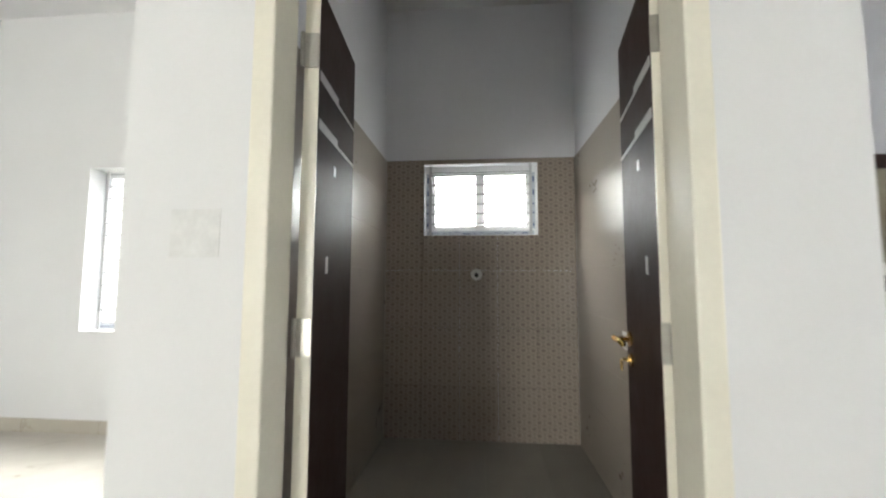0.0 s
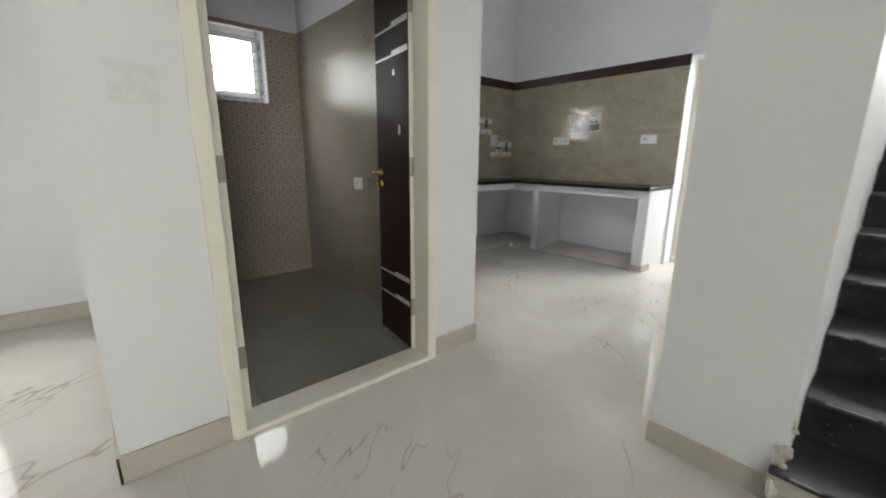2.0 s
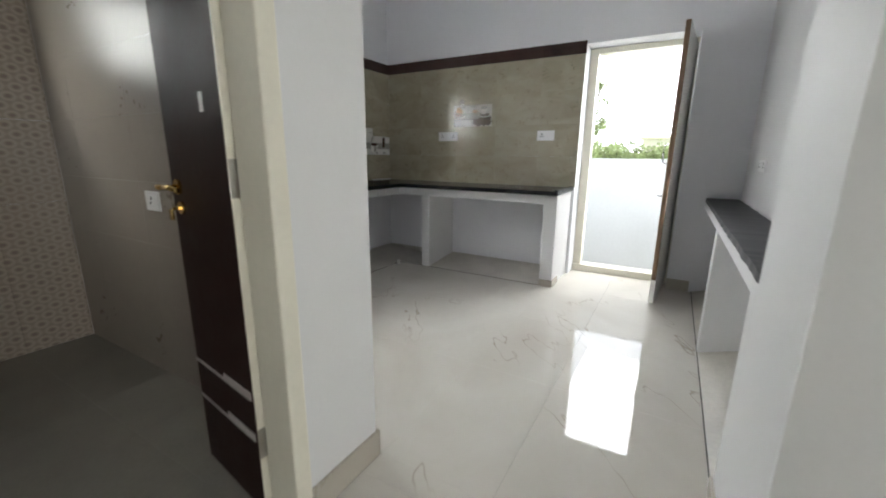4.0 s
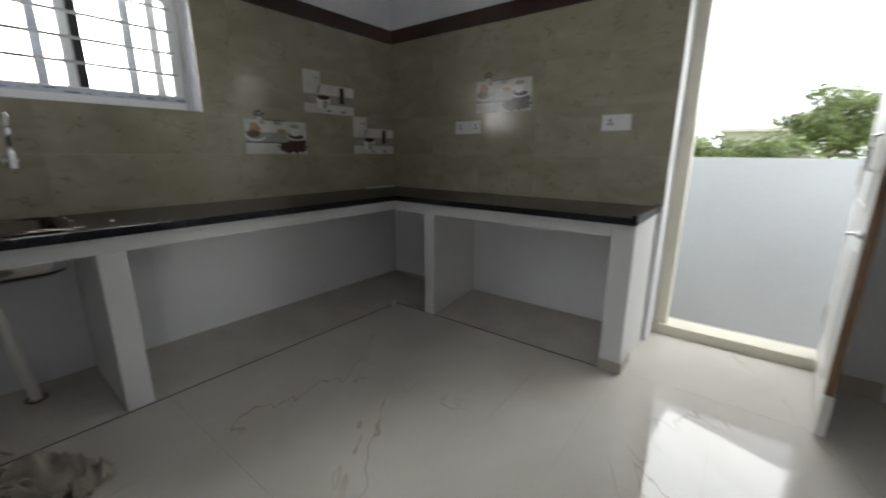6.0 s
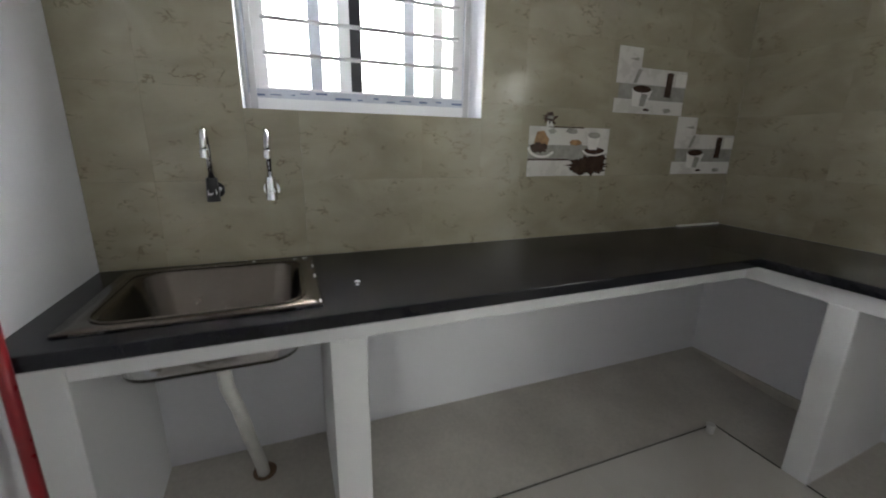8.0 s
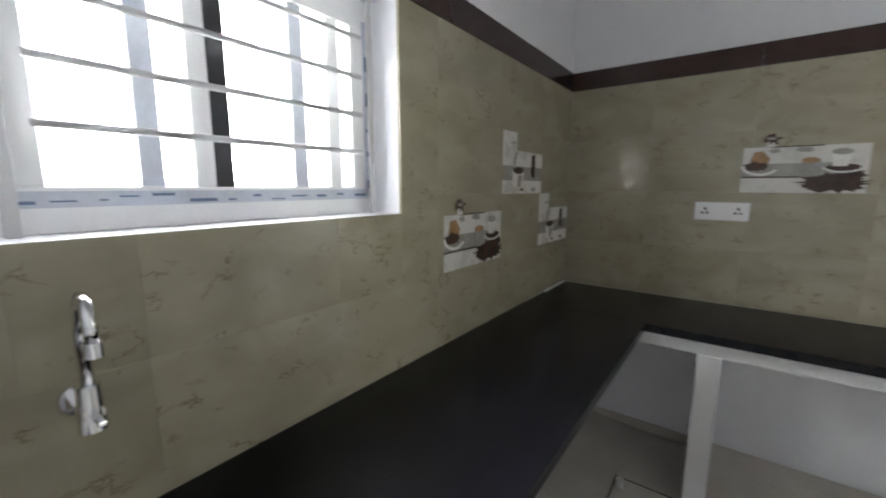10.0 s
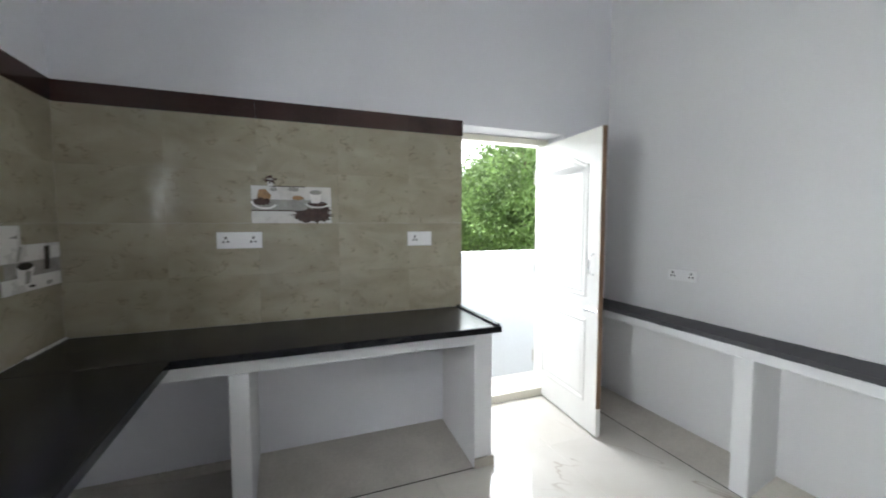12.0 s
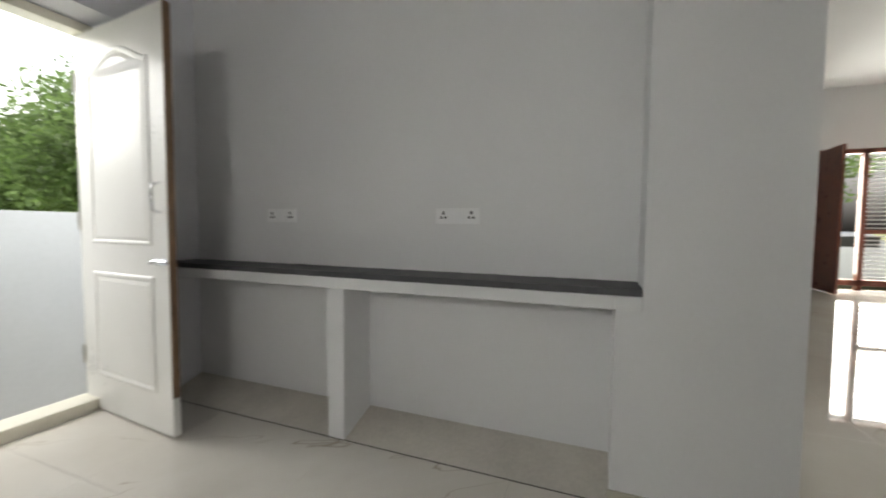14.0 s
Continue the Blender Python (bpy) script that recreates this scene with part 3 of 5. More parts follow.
def back_door():
    d = thing("door_2", (4.2, 1.03, 0), "cream painted frame of the kitchen back door", "door frame", kind="structure")
    part("jamb", boxed(((4.14, 0.602, 0), (4.25, 0.64, 2.1)), bev=0.004), CREAM, d)
    part("jamb", boxed(((4.14, 1.385, 0), (4.25, 1.458, 2.1)), bev=0.004), CREAM, d)
    part("head", boxed(((4.14, 0.64, 2.052), (4.25, 1.385, 2.1)), bev=0.004), CREAM, d)
    part("threshold", boxed(((4.115, 0.602, -0.01), (4.27, 1.458, 0.065)), bev=0.006), CREAM, d)
    leaf = thing("door_leaf", (4.245, 0.64, 0.012), "white panelled back door standing wide open inward", "door")
    # built closed along -x from the hinge, then turned
    x1, x0, y0, y1 = 4.245, 3.415, 0.605, 0.64
    part("slab", boxed(((x0 + 0.004, y0, 0.012), (x1, y1, 2.05)), bev=0.002), WHITE_DOOR, leaf)
    part("raw_edge", boxed(((x0, y0 + 0.001, 0.2), (x0 + 0.004, y1 - 0.001, 2.049))), RAW_EDGE, leaf, "bare brown wooden edge")
    part("raw_edge", boxed(((x0, y0 + 0.001, 0.013), (x0 + 0.004, y1 - 0.001, 0.2))), WHITE_DOOR, leaf)

    def moulding(z0, z1, arch):
        a, b = x0 + 0.13, x1 - 0.13
        pts = [(a, z0), (b, z0), (b, z1)]
        if arch:
            for i in range(1, 24):
                u = i / 24
                pts.append((b + (a - b) * u, z1 + arch * (0.5 - 0.5 * math.cos(2 * math.pi * u)) ** 0.8))
        pts.append((a, z1))
        bm = bmesh.new()
        n = len(pts)
        cx, cz = (a + b) / 2, (z0 + z1) / 2
        loops = []
        for inset, h in ((0.0, 0.0), (0.008, 0.007), (0.02, 0.007), (0.03, 0.0), (0.05, 0.005)):
            ring = []
            for i, (x, z) in enumerate(pts):
                p, q = Vector(pts[i - 1]), Vector(pts[(i + 1) % n])
                e = (q - p).normalized()
                nn = Vector((-e.y, e.x))
                k = 1.414 if i in (0, 1, 2, n - 1) and not (arch and i in (2, n - 1)) else 1.1
                ring.append(bm.verts.new((x + nn.x * inset * k, y1 + h, z + nn.y * inset * k)))
            loops.append(ring)
        for u, w in zip(loops, loops[1:]):
            for i in range(n):
                bm.faces.new((u[i], u[(i + 1) % n], w[(i + 1) % n], w[i]))
        bm.faces.new(loops[-1])
        bmesh.ops.recalc_face_normals(bm, faces=bm.faces)
        part("moulded_panel", bm, WHITE_DOOR, leaf, "raised moulded panel")

    moulding(0.2, 0.78, 0)
    moulding(0.93, 1.83, 0.09)
    bm = bmesh.new()
    xh = x0 + 0.06
    tube(bm, [(xh, y1, 1.09), (xh, y1 + 0.035, 1.1), (xh, y1 + 0.038, 1.16), (xh, y1 + 0.035, 1.22), (xh, y1, 1.23)], 0.007)
    part("pull_handle", smooth(bm), CHROME, leaf, "chrome pull handle")
    b = part("bolt_plate", boxed(((x0 + 0.01, y1, 0.84), (x0 + 0.12, y1 + 0.004, 0.87)), bev=0.001), CHROME, leaf, "chrome tower bolt")
    part("bolt", smooth(rod(bmesh.new(), (x0 + 0.002, y1 + 0.012, 0.855), (x0 + 0.125, y1 + 0.012, 0.855), 0.008)), CHROME, b)
    part("bolt_knob", smooth(rod(bmesh.new(), (x0 + 0.08, y1 + 0.012, 0.855), (x0 + 0.08, y1 + 0.045, 0.85), 0.007)), CHROME, b)
    for z in (0.3, 1.05, 1.8):
        part("hinge", smooth(rod(bmesh.new(), (x1 + 0.003, y1 + 0.004, z - 0.05), (x1 + 0.003, y1 + 0.004, z + 0.05), 0.007)), STEEL, leaf)
    leaf.rotation_euler.z = radians(-5)


back_door()

# ---- kitchen counter ----


def counter():
    c = thing("kitchen_counter", (3.4, 3.2, 0), "white plastered masonry counter base, L-shaped with open bays", "counter")
    part("front_beam", boxed(((1.13, 3.145, 0.735), (3.5, 3.245, 0.82)), bev=0.004), WALL, c)
    part("front_beam", boxed(((3.425, 1.6, 0.735), (3.52, 3.145, 0.82)), bev=0.004), WALL, c)
    part("pier", boxed(((1.7, 3.145, 0), (1.805, 3.648, 0.735)), bev=0.004), WALL, c)
    part("pier", boxed(((1.04, 3.145, 0), (1.13, 3.648, 0.82)), bev=0.004), WALL, c)
    part("pier", boxed(((3.425, 2.767, 0), (3.938, 2.855, 0.735)), bev=0.004), WALL, c)
    part("end_pier", boxed(((3.425, 1.488, 0), (3.938, 1.6, 0.82)), bev=0.004), WALL, c)
    part("slab_soffit", boxed(((1.13, 3.245, 0.79), (1.15, 3.648, 0.82)), ((1.72, 3.245, 0.78), (3.938, 3.648, 0.819)), ((3.52, 1.6, 0.78), (3.938, 3.245, 0.819))), WALL, c)
    part("base_tile", boxed(((3.412, 1.476, 0), (3.6, 1.488, 0.06)), ((3.412, 1.488, 0), (3.424, 1.6, 0.06)), bev=0.002), SKIRT, c, "low tile skirting")


counter()


def worktop():
    w = thing("worktop", (3.4, 3.1, 0.82), "black granite worktop slab, L-shaped and dusty", "worktop")
    z0, z1 = 0.82, 0.852
    xs, ys = (1.04, 1.12, 1.69, 3.355), (3.066, 3.13, 3.6, 3.64)
    part("slab", welded([((xs[i], ys[j], z0), (xs[i + 1], ys[j + 1], z1)) for i in range(3) for j in range(3) if (i, j) != (1, 1)]), GRANITE, w)
    part("slab", boxed(((3.357, 1.47, z0), (3.93, 3.64, z1)), bev=0.003), GRANITE, w)
    part("edge_strip", boxed(((3.36, 1.47, z1), (3.93, 1.5, z1 + 0.012)), bev=0.003), GRANITE, w)
    part("front_nosing", boxed(((1.04, 3.056, z0 - 0.004), (3.345, 3.066, z1 + 0.001)), bev=0.003), GRANITE, w)
    part("front_nosing", boxed(((3.345, 1.468, z0 - 0.004), (3.357, 3.066, z1 + 0.001)), bev=0.003), GRANITE, w)
    part("cement_joint", boxed(((3.6, 3.625, z1), (3.925, 3.64, z1 + 0.008)), bev=0.002), PIPE, w, "white cement smear")
    part("cement_drop", smooth(rod(bmesh.new(), (1.805, 3.29, z1), (1.805, 3.29, z1 + 0.002), 0.009, 12)), PIPE, w)
    part("cement_drop", smooth(rod(bmesh.new(), (1.8, 3.262, z1), (1.8, 3.262, z1 + 0.002), 0.006, 12)), PIPE, w)


worktop()


def rounded(x0, x1, y0, y1, r, k=6):
    pts = []
    for cx, cy, a in ((x1 - r, y1 - r, 0), (x0 + r, y1 - r, 90), (x0 + r, y0 + r, 180), (x1 - r, y0 + r, 270)):
        for i in range(k + 1):
            t = radians(a + 90 * i / k)
            pts.append((cx + r * math.cos(t), cy + r * math.sin(t)))
    return pts


def sink():
    s = thing("sink", (1.4, 3.36, 0.7), "brushed steel single bowl sink set in black granite", "sink")
    rim = [rounded(1.12, 1.69, 3.13, 3.6, 0.012), rounded(1.165, 1.645, 3.165, 3.565, 0.07), rounded(1.175, 1.635, 3.175, 3.555, 0.075), rounded(1.19, 1.62, 3.19, 3.54, 0.08), rounded(1.23, 1.58, 3.23, 3.5, 0.07)]
    zs = [0.857, 0.859, 0.85, 0.68, 0.665]
    bm = bmesh.new()
    rings = [[bm.verts.new((x, y, z)) for x, y in ring] for ring, z in zip(rim, zs)]
    for u, w in zip(rings, rings[1:]):
        for i in range(len(u)):
            bm.faces.new((u[i], u[(i + 1) % len(u)], w[(i + 1) % len(u)], w[i]))
    bm.faces.new(rings[-1])
    bmesh.ops.recalc_face_normals(bm, faces=bm.faces)
    bowl = part("bowl", smooth(bm, 1.2), SINK, s)
    mod = bowl.modifiers.new("sheet", "SOLIDIFY")
    mod.thickness = 0.002
    outer = [rounded(1.171, 1.639, 3.171, 3.559, 0.078), rounded(1.186, 1.624, 3.186, 3.544, 0.083), rounded(1.215, 1.595, 3.215, 3.515, 0.075), rounded(1.28, 1.53, 3.28, 3.45, 0.06)]
    bm = bmesh.new()
    rings = [[bm.verts.new((x, y, z)) for x, y in ring] for ring, z in zip(outer, (0.815, 0.69, 0.664, 0.655))]
    for u, w in zip(rings, rings[1:]):
        for i in range(len(u)):
            bm.faces.new((u[i], w[i], w[(i + 1) % len(u)], u[(i + 1) % len(u)]))
    bm.faces.new(rings[-1][::-1])
    bmesh.ops.recalc_face_normals(bm, faces=bm.faces)
    part("bowl_underside", smooth(bm, 1.2), CHROME, s, "bare shiny steel underside")
    rnd = random.Random(17)
    bm = bmesh.new()
    for i in range(5):
        u = rnd.random()
        x, y = (1.125 + 0.56 * u, 3.592) if i % 2 else (1.684, 3.14 + 0.45 * u)
        e = rnd.uniform(0.004, 0.018)
        box(bm, (x - (e if i % 2 else 0.003), y - (0.003 if i % 2 else e), 0.8572), (x + (e if i % 2 else 0.003), y + (0.003 if i % 2 else e), 0.8588))
    part("sealant_smear", bm, PIPE, s, "smears of pale sealant along the rim", kind="stuff")
    part("rim_bead", smooth(tube(bmesh.new(), [(x, y, 0.8595) for x, y in rounded(1.163, 1.647, 3.163, 3.567, 0.072)] + [(1.647, 3.495, 0.8595)], 0.003, 8)), SINK, s, "bright rolled edge of the bowl")
    d = part("drain", smooth(rod(bmesh.new(), (1.4, 3.36, 0.6665), (1.4, 3.36, 0.67), 0.045, 20)), CHROME, s, "chrome drain")
    w = part("waste_pipe", smooth(tube(bmesh.new(), [(1.4, 3.36, 0.66), (1.4, 3.36, 0.58), (1.4, 3.37, 0.52), (1.42, 3.41, 0.4), (1.435, 3.45, 0.25), (1.455, 3.5, 0.09), (1.46, 3.52, 0.004)], 0.022, 12)), PIPE, s, "white flexible waste pipe")
    part("collar", smooth(rod(bmesh.new(), (1.4, 3.36, 0.6), (1.4, 3.36, 0.655), 0.03, 14)), PIPE, w)
    part("floor_ring", smooth(rod(bmesh.new(), (1.46, 3.522, 0.035), (1.46, 3.522, 0.047), 0.042, 18)), RAW_EDGE, w, "stained dark ring on the floor")


sink()


def bib_tap(x, valve):
    t = thing("tap", (x, 3.64, 1.173), "chrome swan-neck wall tap above the sink", "tap", "sink taps")
    part("flange", smooth(rod(bmesh.new(), (x, 3.64, 1.108), (x, 3.626, 1.108), 0.027, 18)), CHROME, t)
    part("body", smooth(rod(bmesh.new(), (x, 3.626, 1.108), (x, 3.55, 1.108), 0.014, 14)), CHROME, t)
    part("valve", smooth(rod(bmesh.new(), (x, 3.565, 1.078), (x, 3.565, 1.153), 0.02, 14, 0.016)), valve, t)
    part("spout", smooth(tube(bmesh.new(), [(x, 3.565, 1.153), (x, 3.562, 1.233), (x, 3.552, 1.278), (x, 3.532, 1.299), (x, 3.508, 1.291), (x, 3.498, 1.263), (x, 3.497, 1.235)], 0.0095, 12)), CHROME, t)
    part("aerator", smooth(rod(bmesh.new(), (x, 3.497, 1.239), (x, 3.497, 1.217), 0.0125, 12)), CHROME, t)
    part("lever", boxed(((x - 0.006, 3.505, 1.103), (x + 0.006, 3.552, 1.111)), bev=0.002), CHROME, t)
    return t


bib_tap(1.402, BLACK_PLASTIC)
bib_tap(1.574, CHROME)

# ---- shelf recess on the stair wall ----


def recess_shelf():
    s = thing("masonry_shelf", (2.4, 0.3, 0), "white plastered masonry shelf base in a wall recess", "shelf")
    part("front_beam", boxed(((1.488, 0.3, 0.735), (3.938, 0.405, 0.789)), bev=0.004), WALL, s)
    part("pier", boxed(((2.667, 0.17, 0), (2.76, 0.405, 0.735)), bev=0.004), WALL, s)
    part("end_block", boxed(((1.4, 0.171, 0.7355), (1.488, 0.4045, 0.789))), WALL, s)
    part("soffit", boxed(((1.488, 0.17, 0.76), (3.938, 0.3, 0.789))), WALL, s)
    top = thing("shelf_slab", (2.4, 0.3, 0.789), "rough dusty dark stone shelf slab", "shelf slab")
    bm = bmesh.new()
    rnd = random.Random(11)
    n = 60
    lower, upper = [], []
    for i in range(n + 1):
        x = 1.4 + (3.936 - 1.4) * i / n
        y = 0.407 + rnd.uniform(-0.003, 0.003)
        lower.append((bm.verts.new((x, 0.173, 0.789)), bm.verts.new((x, y, 0.789))))
        z = 0.816 + rnd.uniform(-0.0015, 0.0015)
        upper.append((bm.verts.new((x, 0.173, z)), bm.verts.new((x, y - 0.002, z))))
    for i in range(n):
        (a, b), (c, d) = lower[i], lower[i + 1]
        (e, f), (g, h) = upper[i], upper[i + 1]
        bm.faces.new((e, g, h, f)), bm.faces.new((f, h, d, b)), bm.faces.new((a, b, d, c)), bm.faces.new((a, c, g, e))
    bmesh.ops.recalc_face_normals(bm, faces=bm.faces)
    part("slab", bm, DUSTY, top)
    bm = bmesh.new()
    for i in range(45):
        x = 1.402 + 2.5 * i / 45
        box(bm, (x, 0.172, 0.816), (x + 0.056, 0.172 + rnd.uniform(0.003, 0.012), 0.816 + rnd.uniform(0.002, 0.007)))
    part("plaster_fillet", bm, WALL, top, "rough plaster fillet")


recess_shelf()

# ---- sockets ----


def socket_plate(at, w, h, axis, pairs, label, group="wall sockets"):
    """A white modular plate at its centre, facing -x, -y or +y."""
    s = thing("wall_socket", at, label, "socket", group)
    x, y, z = at

    def slab(a0, a1, b0, b1, d0, d1, bev=0.0):
        if axis == "-x":
            return boxed(((x - d1, y - a1, z + b0), (x - d0, y - a0, z + b1)), bev=bev)
        if axis == "+y":
            return boxed(((x - a1, y + d0, z + b0), (x - a0, y + d1, z + b1)), bev=bev)
        return boxed(((x + a0, y - d1, z + b0), (x + a1, y - d0, z + b1)), bev=bev)

    part("plate", slab(-w / 2, w / 2, -h / 2, h / 2, 0, 0.009, 0.002), PLASTIC, s)
    for c in pairs:
        outlet = part("outlet", slab(c - 0.024, c + 0.024, -0.026, 0.026, 0.009, 0.011, 0.0008), PLASTIC, s)
        for dx, dz in ((0, 0.014), (-0.011, -0.008), (0.011, -0.008)):
            part("pin_hole", slab(c + dx - 0.0055, c + dx + 0.0055, dz - 0.0055 - (0.002 if dx == 0 else 0), dz + 0.0055 + (0.002 if dx == 0 else 0), 0.011, 0.0118), HOLE, outlet)
    part("switch", slab(-0.016, 0.016, -0.024, 0.024, 0.009, 0.0125, 0.001) if len(pairs) != 1 else slab(0.006, 0.05, -0.026, 0.026, 0.009, 0.0125, 0.001), PLASTIC, s, "rocker switch")
    return s


socket_plate((3.93, 2.838, 1.335), 0.23, 0.092, "-x", (-0.07, 0.07), "white double socket plate on olive tiles")
socket_plate((3.93, 1.768, 1.33), 0.165, 0.092, "-x", (-0.035,), "white single socket and switch on olive tiles")
socket_plate((3.25, 0.172, 1.09), 0.205, 0.075, "+y", (-0.065, 0.065), "white double socket plate flush in white wall")
socket_plate((2.18, 0.172, 1.086), 0.22, 0.075, "+y", (-0.07, 0.07), "white double socket plate on white wall")
socket_plate((0.95, 2.73, 0.915), 0.12, 0.09, "-x", (0.0,), "small white switch plate on taupe bathroom tiles")


def bath_outlet():
    o = thing("water_outlet", (0.175, 3.755, 1.268), "capped white water outlet in the tiled wall", "pipe outlet")
    part("ring", smooth(rod(bmesh.new(), (0.175, 3.756, 1.268), (0.175, 3.744, 1.268), 0.045, 20)), PIPE, o)
    part("plug", smooth(rod(bmesh.new(), (0.175, 3.744, 1.262), (0.175, 3.736, 1.262), 0.017, 14)), HOLE, o)


bath_outlet()

# ---- mop ----


def mop():
    m = thing("mop", (1.14, 2.95, 0), "string mop with red handle leaning on white wall", "mop")
    top, low = Vector((1.062, 3.1, 1.295)), Vector((1.13, 2.965, 0.12))
    d = top - low
    part("handle", smooth(tube(bmesh.new(), [low, low + d * 0.5, low + d * 0.9], 0.0125, 12)), RED, m)
    part("grip", smooth(tube(bmesh.new(), [low + d * 0.88, low + d * 0.9, low + d * 0.99, top], 0.0155, 12)), BLACK_PLASTIC, m, "black plastic grip")
    part("clamp", smooth(tube(bmesh.new(), [low + d * 0.06, low, Vector((1.14, 2.95, 0.06)), Vector((1.155, 2.935, 0.04))], 0.0165, 10)), CLAMP, m, "dark brown clamp")
    rnd = random.Random(21)
    bm = bmesh.new()
    for i in range(170):
        a = rnd.gauss(-0.5, 0.55)
        l = rnd.uniform(0.12, 0.3)
        p = Vector((1.155 + rnd.uniform(-0.03, 0.03), 2.93 + rnd.uniform(-0.04, 0.03), rnd.uniform(0.02, 0.06)))
        pts = [p]
        wob = rnd.uniform(-0.5, 0.5)
        for k in range(1, 9):
            a += rnd.uniform(-0.28, 0.28) + wob * 0.1
            p = p + Vector((math.cos(a), math.sin(a), 0)) * l / 8
            u = k / 8
            p.z = 0.006 + max(0, 0.075 * math.sin(3.1 * u + wob) * rnd.uniform(0.3, 1.0)) + (0.02 * (1 - u))
            p.x = max(p.x, 1.062)
            pts.append(p.copy())
        tube(bm, pts, rnd.uniform(0.0045, 0.0075), 6)
    part("yarn_head", smooth(bm), YARN, m, "grey cotton mop strings", kind="stuff")
    bm = bmesh.new()
    n = 44
    grid = []
    for i in range(n + 1):
        row = []
        for j in range(n + 1):
            u, v = i / n, j / n
            x, y = 1.27 + 0.29 * u + 0.03 * math.sin(7 * v), 2.7 + 0.29 * v + 0.03 * math.sin(6 * u)
            warp = noise.noise(Vector((x * 8, y * 8, 5)))
            z = 0.012 + 0.1 * (1 - abs(noise.noise(Vector((x * 16 + warp, y * 9 - warp, 3))))) ** 4 * max(0, 1 - ((u - 0.5) ** 2 + (v - 0.5) ** 2) * 3.2) + 0.05 * max(0, 1 - ((u - 0.55) ** 2 + (v - 0.5) ** 2) * 6)
            row.append(bm.verts.new((x, y, z)))
        grid.append(row)
    for i in range(n):
        for j in range(n):
            if (i - n / 2) ** 2 + (j - n / 2) ** 2 < (n * 0.5) ** 2 * (0.8 + 0.3 * noise.noise(Vector((i * 0.3, j * 0.3, 9)))):
                bm.faces.new((grid[i][j], grid[i + 1][j], grid[i + 1][j + 1], grid[i][j + 1]))
    bmesh.ops.delete(bm, geom=[v for v in bm.verts if not v.link_faces], context="VERTS")
    cloth = part("cloth_strip", smooth(bm, 3), YARN, m, "crumpled grey rag")
    mod = cloth.modifiers.new("cloth", "SOLIDIFY")
    mod.thickness = 0.006


mop()

# ---- stairs ----


def staircase():
    s = thing("staircase", (0.9, -0.55, 0), "flight of scuffed black stone steps to a landing", "stairs", kind="structure")
    rise, going, x0 = 0.163, 0.27, 0.88
    rnd = random.Random(40)
    for i in range(9):
        x, z = x0 + going * i, rise * (i + 1) - 0.016
        part("riser", boxed(((x + 0.024, -1.15, z - rise), (x + 0.044, 0.0, z - 0.022)) if i else ((x + 0.012, -1.15, 0), (x + 0.032, 0.02, z - 0.022))), SKIRT if i == 0 else STEP, s, "beige tiled first riser" if i == 0 else "")
        last = 0.9 if i == 8 else going + 0.04
        t = part("tread", boxed(((x, -1.15, z - 0.022), (x + last, -0.001 if i else 0.03, z)), bev=0.008), TREAD, s, "smoother scuffed black tread, bluish sheen painted in")
        # broken pale strips paint the rim light along the nosing
        bm = bmesh.new()
        y = -1.13
        while y < -0.06:
            l = rnd.uniform(0.05, 0.22)
            box(bm, (x - 0.0012, y, z - 0.006 - rnd.uniform(0, 0.004)), (x + 0.0065, min(y + l, -0.01), z - 0.0015))
            y += l + rnd.uniform(0.0, 0.06)
        part("nosing", bm, STEP_EDGE, t, "nosing with its rim light painted paler")
        if i:
            bm = bmesh.new()
            for k in range(26):
                yy, zz, e = rnd.uniform(-1.1, -0.03), z - rise + rnd.uniform(0.004, 0.11), rnd.uniform(0.002, 0.005)
                box(bm, (x + 0.0222, yy, zz), (x + 0.0245, yy + e * 1.6, zz + e))
            part("plaster_fleck", bm, STEP_EDGE, s, "flecks of dried plaster", kind="stuff")
    part("core", boxed(*[((x0 + 0.044 + going * i, -1.15, 0.0), (3.94, -0.002, rise * (i + 1) - 0.041)) for i in range(9)]), STEP, s)
    bm = bmesh.new()
    for k in range(22):
        u = rnd.random()
        c = (0.905 + 0.05 * u + rnd.uniform(-0.012, 0.02), rnd.uniform(0.0, 0.022), 0.03 + 0.27 * u)
        e = rnd.uniform(0.012, 0.028)
        g = bmesh.ops.create_icosphere(bm, subdivisions=1, radius=e, matrix=Matrix.Translation(c))
        for v in g["verts"]:
            v.co += Vector((rnd.uniform(-0.4, 0.4), rnd.uniform(-0.3, 0.3), rnd.uniform(-0.5, 0.9))) * e
            v.co.y = min(v.co.y, 0.034)
    part("broken_plaster", bm, ROUGH_FLOOR, s, "patch of broken plaster")


staircase()

# ---- front opening ----


